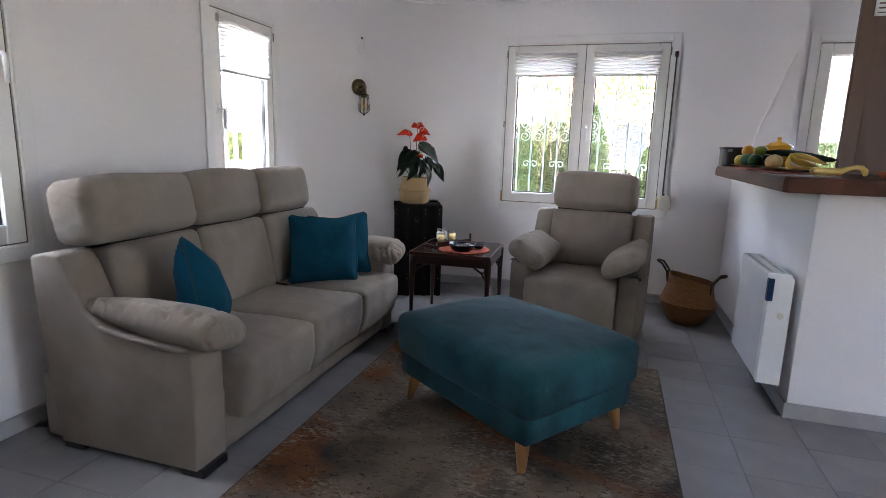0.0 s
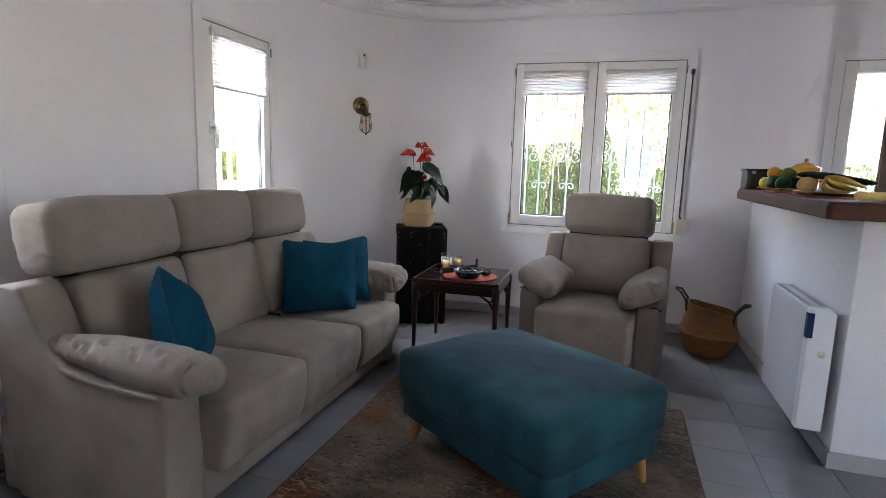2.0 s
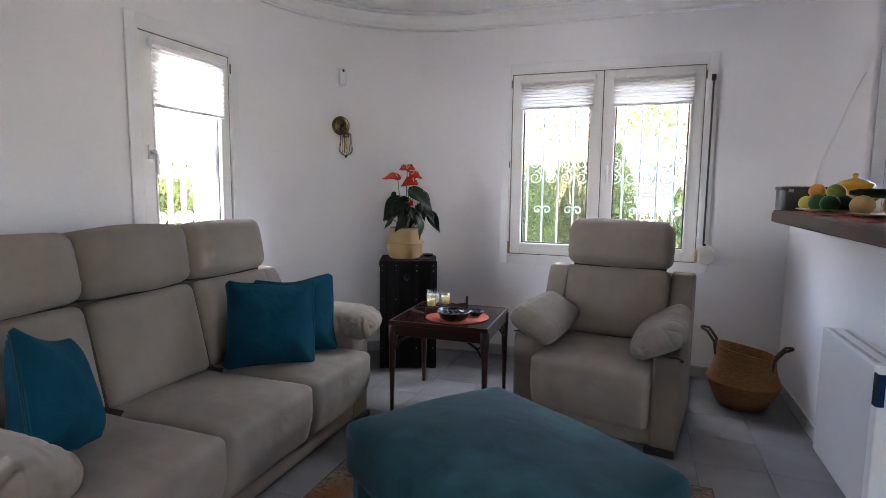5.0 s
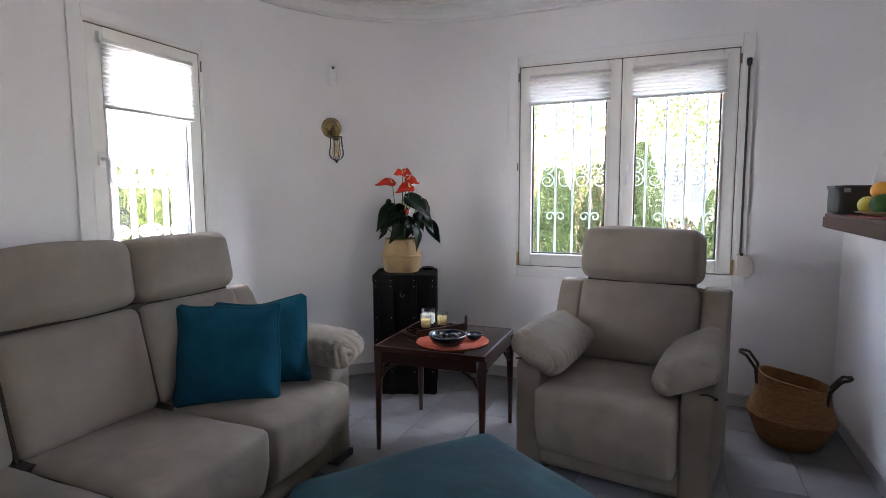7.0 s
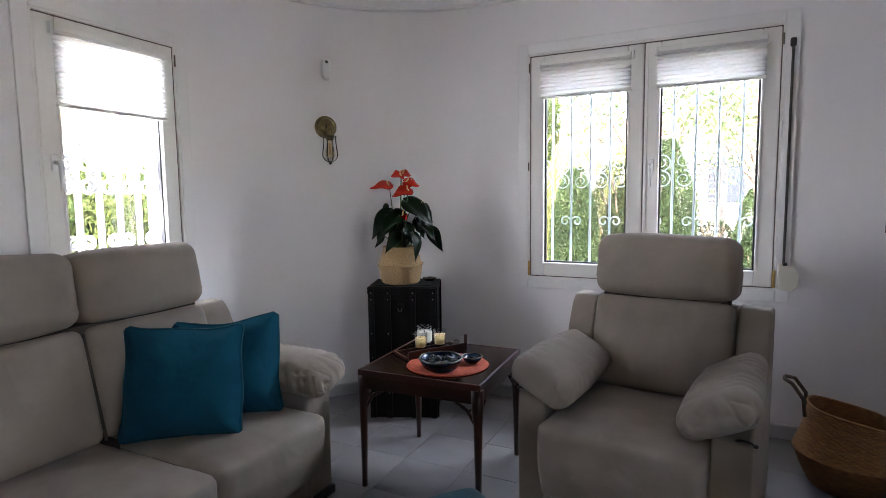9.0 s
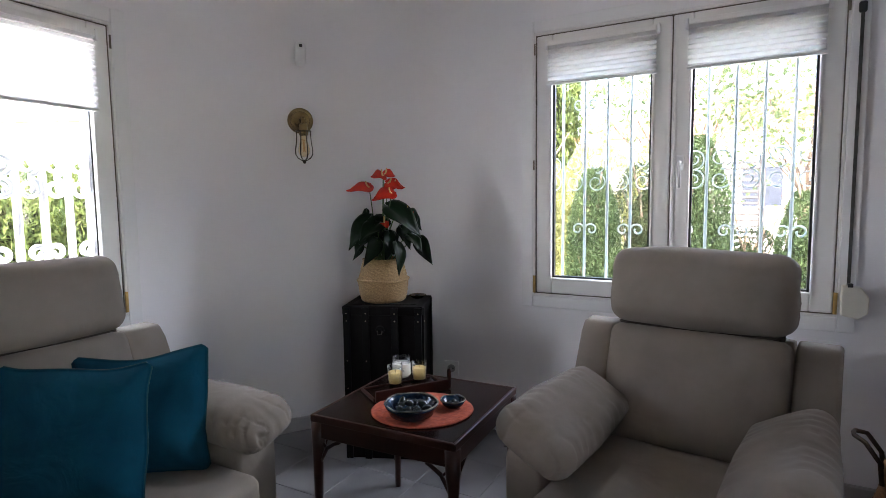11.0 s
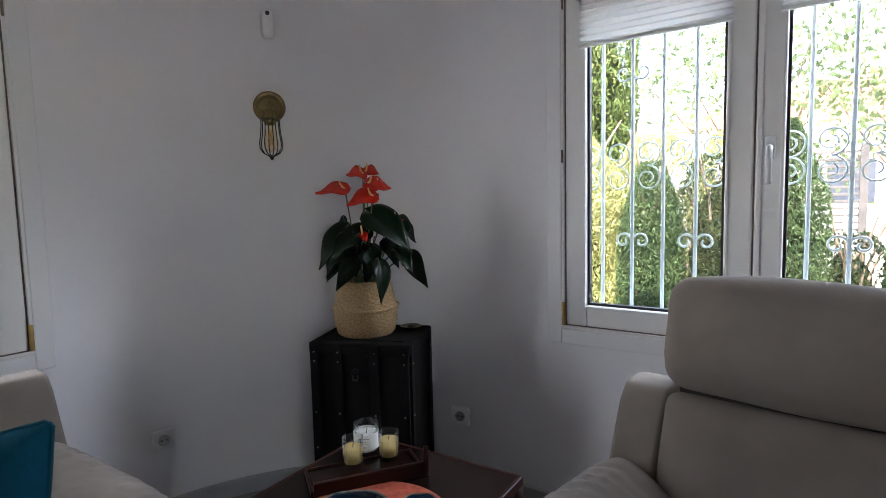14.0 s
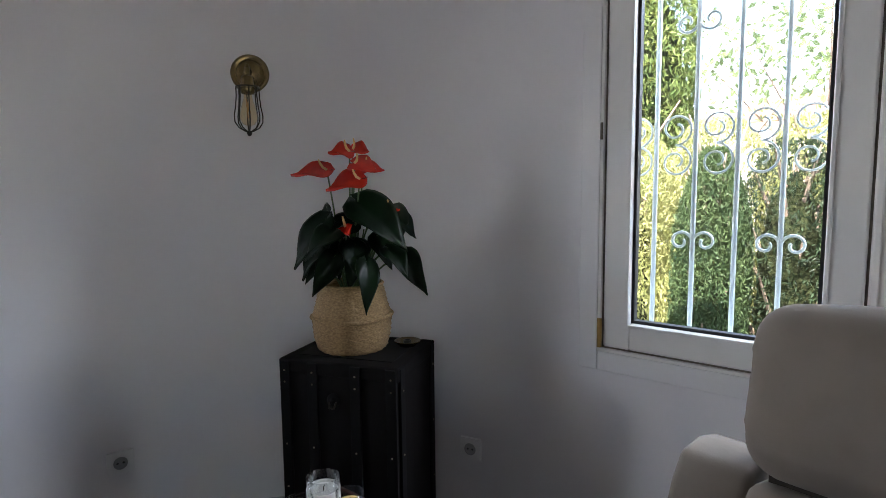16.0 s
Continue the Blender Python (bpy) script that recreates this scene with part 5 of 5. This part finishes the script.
for n, (x, y, z, r, s, mt, nm, lb) in enumerate([
    (0.795, 4.010, 0.040, 0.036, 1.2, M_LEMON, "lemon", "yellow-green lemon on the plate"), (0.815, 3.900, 0.044, 0.041, 1.1, M_AVO, "avocado", "dark green fruit on the plate"),
    (0.900, 3.930, 0.044, 0.040, 1.1, M_LIME, "lime", "green lime on the plate"), (0.835, 3.790, 0.043, 0.040, 1.15, M_AVO, "avocado", "dark green fruit on the plate"),
    (0.905, 3.830, 0.044, 0.039, 1.1, M_AVO, "avocado", "dark green fruit on the plate"), (0.825, 3.960, 0.100, 0.037, 1.0, M_ORANGE, "orange", "orange resting on the other fruit"),
    (0.876, 3.860, 0.098, 0.037, 1.1, M_LIME, "lime", "green lime resting on the other fruit"),
]):
    fruit(nm, pose(x, y, BT + z + 0.006, 80, 0, n * 47), r, s, mt, lb, "fruit", "fruit on the bar")
fruit("squash", pose(0.838, 3.400, BT + 0.050, 75, 0, 30), 0.040, 1.12, M_MELON, "tan speckled squash on the plate", "squash", "")
_bs = Vector((-0.020, 0.0, 0.078))
for i, (c, e) in enumerate([((-0.060, -0.040, -0.020), (0.080, -0.055, 0.014)), ((-0.005, -0.012, 0.040), (0.105, -0.015, 0.020)),
                            ((0.030, 0.020, 0.078), (0.145, 0.024, 0.030)), ((-0.010, 0.060, 0.030), (0.105, 0.080, 0.020))]):
    C, E = Vector(c), Vector(e)
    bp_ = [_bs * (1 - k / 8) ** 2 + C * 2 * (k / 8) * (1 - k / 8) + E * (k / 8) ** 2 for k in range(9)]
    single("banana", tube(bp_, [0.005, 0.008, 0.0120, 0.0140, 0.0150, 0.0148, 0.0130, 0.009, 0.004], 10), M_BANANA, "ripe yellow banana on the plate", "banana", pose(0.905, 3.285, BT + 0.016, 0, 0, -14), "bananas", smooth=True)
_cu = [(-0.165 + 0.033 * i, 0.008 * math.sin(i * 0.6), 0.006 * math.sin(i * 0.5)) for i in range(11)]
single("courgette", tube(_cu, [0.008, 0.016, 0.0185, 0.019, 0.0195, 0.020, 0.0195, 0.019, 0.018, 0.014, 0.006], 14), M_COURG, "long dark green courgette lying over the fruit", "courgette", pose(0.955, 3.380, BT + 0.088, 0, 4.5, -24), smooth=True)
_sp = [(-0.108, 0, 0.0), (-0.098, 0, 0.001), (-0.06, 0.002, 0.000), (-0.02, 0.003, 0.001), (0.012, 0.001, 0.006), (0.038, -0.002, 0.018), (0.062, -0.003, 0.025), (0.084, -0.002, 0.022), (0.100, 0, 0.009), (0.102, 0.001, -0.005), (0.098, 0.001, -0.012)]
single("gourd", tube(_sp, [0.012, 0.0185, 0.0200, 0.0180, 0.0135, 0.0100, 0.0095, 0.0120, 0.0135, 0.0110, 0.004], 14), M_SPOON, "pale yellow crooked gourd on the bar", "gourd", pose(0.945, 2.800, BT + 0.021, 0, 0, 3), smooth=True)
single("saucer", lathe([(0.0, 0.0), (0.055, 0.0), (0.070, 0.012), (0.072, 0.030), (0.067, 0.030), (0.062, 0.014), (0.0, 0.008)], 32), mat("terracotta", (0.42, 0.105, 0.035), (0.34, 0.08, 0.028), rough=0.7), "small terracotta saucer on the bar", "saucer", pose(1.190, 2.860, BT), smooth=True)
_yp = thing("yellow_pot", "yellow glazed ceramic pot with a lid", "pot", pose(1.053, 4.200, BT))
part("body", lathe([(0.0, 0.0), (0.066, 0.0), (0.076, 0.02), (0.080, 0.07), (0.080, 0.120), (0.076, 0.138), (0.0, 0.138)], 32), M_POTY, _yp, smooth=True)
part("lid", lathe([(0.086, 0.138), (0.085, 0.146), (0.055, 0.164), (0.018, 0.176), (0.010, 0.182), (0.015, 0.194), (0.010, 0.203), (0.0, 0.205)], 32), M_POTY, _yp, smooth=True)
for s in (-1, 1):
    part("ear", tube([(s * 0.080, 0, 0.06), (s * 0.105, 0, 0.075), (s * 0.108, 0, 0.095), (s * 0.083, 0, 0.110)], 0.008, 8), M_POTY, _yp, smooth=True)

_cp = thing("wooden_cabinet", "tall dark wooden cabinet panel standing on the bar", "cabinet", pose(0, 0, 0))
part("side_panel", bm_box(1.130, 1.62, 3.38, 3.41, BT, CEIL - 0.002, 0.003), M_PANELW, _cp)
part("stile", bm_box(1.128, 1.20, 3.366, 3.382, BT, CEIL - 0.002, 0.003), M_PANELW, _cp)
part("back_panel", bm_box(1.595, 1.62, 3.41, 3.70, BT, CEIL - 0.002, 0.003), M_PANELW, _cp)
_vn = thing("wall_vent", "small white louvred vent on the wooden panel", "vent", pose(1.248, 3.366, 2.022))
part("frame", bars4(bmesh.new(), -0.07, 0.07, -0.07, 0.07, 0.014, -0.008, 0.0, 0.002), M_PLASTIC, _vn)
for i in range(5):
    part("slat", bm_box(-0.058, 0.058, -0.006, -0.001, -0.05 + 0.022 * i, -0.036 + 0.022 * i, 0.001), M_PLASTIC, _vn)
single("power_cord", tube([(1.245, WB - 0.006, 2.00), (1.21, WB - 0.006, 1.92), (1.13, WB - 0.006, 1.68), (1.05, WB - 0.006, 1.45), (1.02, WB - 0.006, 1.30), (1.015, WB - 0.10, 1.22), (0.98, 4.33, BT + 0.06)], 0.003, 6), M_PLASTIC, "thin white cord running down the wall", "cord", smooth=True)


# ---------------------------------------------------------------- garden
_g = bmesh.new()
bmesh.ops.create_grid(_g, x_segments=60, y_segments=60, size=400)
single("ground", _g, M_GRASS, "pale dry garden ground", "ground", pose(0, 0, -0.30), kind="structure")
rng = np.random.default_rng(7)


def spray(name, n, sampler, size, aspect, mtl, parent, droop=0.0):
    """A crown of n small leaves placed by sampler, as one mesh."""
    P = np.array([sampler() for _ in range(n)])
    d = rng.normal(size=(n, 3))
    d[:, 2] += droop
    d /= np.linalg.norm(d, axis=1)[:, None]
    e = np.cross(d, rng.normal(size=(n, 3)))
    e /= np.linalg.norm(e, axis=1)[:, None]
    s = size * rng.uniform(0.55, 1.35, n)[:, None]
    V = np.stack([P - d * s, P + e * s * aspect, P + d * s, P - e * s * aspect], 1).reshape(-1, 3)
    me = bpy.data.meshes.new(name)
    me.from_pydata(V.tolist(), [], [(4 * i, 4 * i + 1, 4 * i + 2, 4 * i + 3) for i in range(n)])
    me.materials.append(mtl)
    o = new(name, me)
    o.parent = parent
    return o


def cypress(x, y, w, h, mtl, label, n=9000, seed=1, leaf=0.019, core=0.66):
    """A clipped conifer: trunk, limbs and an uneven crown of small upright sprays."""
    o = thing("cypress", label, "tree", pose(x, y, -0.30), group="conifers of the garden hedge")
    part("trunk", tube([(0, 0, 0), (0.02, 0.01, h * 0.4), (0, 0.02, h * 0.92)], [0.07, 0.05, 0.012], 8), M_BARK, o, smooth=True)
    for i in range(22):
        a, z = i * 2.4, h * (0.06 + 0.036 * i)
        r = w * (0.36 + 0.10 * math.sin(i * 3.7))
        part("limb", tube([(0, 0, z), (r * 0.5 * math.cos(a), r * 0.5 * math.sin(a), z + 0.18), (r * math.cos(a), r * math.sin(a), z + 0.5)], [0.02, 0.014, 0.006], 6), M_BARK, o)

    # Solid dark core added to close gaps and darken the crown's inside.
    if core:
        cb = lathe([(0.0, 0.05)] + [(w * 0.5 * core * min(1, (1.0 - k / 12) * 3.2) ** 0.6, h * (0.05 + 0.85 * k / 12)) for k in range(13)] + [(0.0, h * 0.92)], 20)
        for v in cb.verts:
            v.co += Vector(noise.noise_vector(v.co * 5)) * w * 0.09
        part("shade_core", cb, M_CORE, o, "solid dark core in place of the crown's shaded inside")

    def smp():
        z = rng.uniform(0.02, 1.0)
        a = rng.uniform(0, 2 * math.pi)
        lump = 1 + 0.22 * noise.noise(Vector((math.cos(a) * 1.6 + seed, math.sin(a) * 1.6, z * h * 1.3 + seed)))
        rr = w * 0.5 * lump * min(1, (1.06 - z) * 3.2) ** 0.6 * rng.uniform(0.45, 1) ** 0.35
        return (rr * math.cos(a), rr * math.sin(a), z * h)
    spray("crown", int(n * 1.5), smp, leaf, 0.24, mtl, o, droop=1.4)
    return o


def tree(x, y, h, r, mtl, label, n=7000, seed=1, leaf=0.052):
    """A broad-leaved tree: tapered trunk, forking limbs, leaves in loose clumps."""
    o = thing("tree", label, "tree", pose(x, y, -0.30))
    part("trunk", tube([(0, 0, 0), (0.05, 0, h * 0.25), (0.02, 0.05, h * 0.5)], [0.14, 0.11, 0.08], 10), M_BARK, o, smooth=True)
    rs = np.random.default_rng(seed)
    tips = []
    for i in range(12):
        a = i * 2.4 + rs.uniform(-0.3, 0.3)
        k = r * rs.uniform(0.4, 0.95)
        top = Vector((k * math.cos(a), k * math.sin(a), h * rs.uniform(0.45, 0.95)))
        mid = Vector((k * 0.45 * math.cos(a), k * 0.45 * math.sin(a), h * 0.5))
        part("limb", tube([(0.02, 0.03, h * 0.36), mid, top], [0.028, 0.016, 0.006], 6), M_BARK, o)
        tips += [top, mid.lerp(top, 0.55), mid.lerp(top, 0.8) + Vector(rs.normal(size=3) * 0.3)]

    def smp():
        c = tips[int(rng.integers(len(tips)))]
        q = rng.normal(size=3) * (0.30 * r / 1.5)
        return (c.x + q[0], c.y + q[1], c.z + q[2] * 0.75)
    spray("crown", n, smp, leaf, 0.5, mtl, o)
    return o


# Sun and shade across the hedge come from each conifer's leaf colour.
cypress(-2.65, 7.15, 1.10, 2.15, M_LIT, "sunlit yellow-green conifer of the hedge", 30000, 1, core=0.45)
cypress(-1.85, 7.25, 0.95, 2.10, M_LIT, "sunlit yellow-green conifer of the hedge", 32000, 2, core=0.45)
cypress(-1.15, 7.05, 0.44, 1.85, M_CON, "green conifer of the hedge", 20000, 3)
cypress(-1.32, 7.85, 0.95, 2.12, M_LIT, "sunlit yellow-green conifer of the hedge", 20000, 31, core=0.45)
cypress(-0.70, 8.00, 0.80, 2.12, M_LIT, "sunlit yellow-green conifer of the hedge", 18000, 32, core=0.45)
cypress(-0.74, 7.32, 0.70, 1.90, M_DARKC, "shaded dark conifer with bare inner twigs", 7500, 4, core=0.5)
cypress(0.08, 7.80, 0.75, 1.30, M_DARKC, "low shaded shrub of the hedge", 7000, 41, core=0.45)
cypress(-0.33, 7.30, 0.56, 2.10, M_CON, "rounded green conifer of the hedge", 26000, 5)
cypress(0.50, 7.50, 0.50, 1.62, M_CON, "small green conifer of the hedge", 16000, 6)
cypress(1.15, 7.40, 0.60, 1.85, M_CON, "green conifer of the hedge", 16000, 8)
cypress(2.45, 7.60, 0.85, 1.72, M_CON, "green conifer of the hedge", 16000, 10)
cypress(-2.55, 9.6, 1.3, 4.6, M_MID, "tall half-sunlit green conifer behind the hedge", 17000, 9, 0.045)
tree(-0.9, 11.5, 4.6, 1.9, M_BROAD, "broad-leaved tree with loose sunlit foliage", 2000, 3, 0.052)
tree(0.75, 11.0, 4.4, 1.45, M_BROAD, "broad-leaved tree with loose sunlit foliage", 2000, 4, 0.052)
tree(7.2, 13.5, 4.8, 2.1, M_BROAD, "broad-leaved tree with loose sunlit foliage", 1900, 5)

_ga = thing("garden_fence", "slatted garden fence panel beyond the hedge, darkened for shade", "fence", pose(-0.22, 8.6, -0.30))
for x in (-0.42, 0.42):
    part("post", bm_box(x - 0.03, x + 0.03, -0.03, 0.03, 0, 2.0, 0.004), M_FENCE, _ga)
for i in range(16):
    part("slat", bm_box(-0.40, 0.40, -0.012, 0.012, 1.02 + i * 0.06, 1.045 + i * 0.06, 0.003), M_FENCE, _ga)


def house(m, w, d, h, label, wins):
    o = thing("neighbour_house", label, "house", m)
    part("wall", bm_box(-w / 2, w / 2, 0, d, 0, h, 0.01), M_STUCCO, o)
    part("roof", prism([(-w / 2 - 0.3, h), (w / 2 + 0.3, h), (0, h + 1.2)], -0.3, d + 0.3, 'y'), M_ROOF, o)
    for x, z, ww, hh in wins:
        q = part("window", bm_box(x - ww / 2, x + ww / 2, -0.02, 0.02, z, z + hh, 0.004), M_DARKWIN, o)
        part("window_frame", bars4(bmesh.new(), x - ww / 2 - 0.05, x + ww / 2 + 0.05, z - 0.05, z + hh + 0.05, 0.05, -0.05, 0.0, 0.004), M_STUCCO, q)
        part("window_bar", bm_box(x - 0.02, x + 0.02, -0.035, -0.02, z, z + hh), M_STUCCO, q)
    return o


house(pose(-12.0, 11.0, -0.30, 0, 0, 28), 16, 6, 3.6, "white rendered neighbouring house in full sun", [(-6.0, 2.4, 0.9, 0.75), (-2.28, 2.66, 0.40, 0.36), (-1.72, 2.66, 0.40, 0.36), (2.6, 2.4, 0.9, 0.75), (6.0, 2.4, 0.9, 0.75)])
house(pose(1.5, 20.0, -0.30), 14, 6, 3.4, "white rendered neighbouring house behind the trees", [(-4.0, 1.3, 1.0, 1.1), (-1.0, 1.3, 1.0, 1.1), (2.2, 1.3, 1.0, 1.1), (4.6, 1.3, 1.0, 1.1)])
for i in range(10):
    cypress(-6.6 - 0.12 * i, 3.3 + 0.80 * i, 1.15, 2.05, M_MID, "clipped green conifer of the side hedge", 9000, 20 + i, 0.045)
single("terrace", bm_box(-6.0, WA - TH - 0.01, -6.0, 10.0, -0.29, -0.04), M_STUCCO, "pale sunlit terrace beside the house", "terrace", kind="structure")


# ---------------------------------------------------------------- floor tiles, last
_fl = thing("floor", "pale grey ceramic tiled floor with thin dark joints", "floor", kind="structure")
part("screed", bm_box(WA - TH + 0.01, XE, YS, WB + TH - 0.01, -0.30, -0.0035), M_GROUT, _fl)
TP, TJ = 0.3095, 0.0024
TX0, TY0 = 0.9215, 2.265


def tile_mesh():
    h = (TP - TJ) / 2
    return mesh_of("tile", bm_box(-h, h, -h, h, -0.008, 0.0, 0.0008, seg=1), M_TILE)


_tm = tile_mesh()
_rest = bmesh.new()
for i in range(-11, 8):
    for j in range(-16, 9):
        x, y = TX0 + (i + 0.5) * TP, TY0 + (j + 0.5) * TP
        if not (WA - 0.1 < x < XE and YS < y < WB + 0.2):
            continue
        if -2.45 < x < 1.35 and 0.4 < y < 4.95:
            o = new("tile", _tm)
            o.parent = _fl
            o.location = (x, y, 0)
        else:
            h = (TP - TJ) / 2
            vs = [_rest.verts.new((x + a * h, y + b * h, 0)) for a, b in ((-1, -1), (1, -1), (1, 1), (-1, 1))]
            _rest.faces.new(vs)
tagged(part("far_tiles", _rest, M_TILE, _fl), kind="stuff")
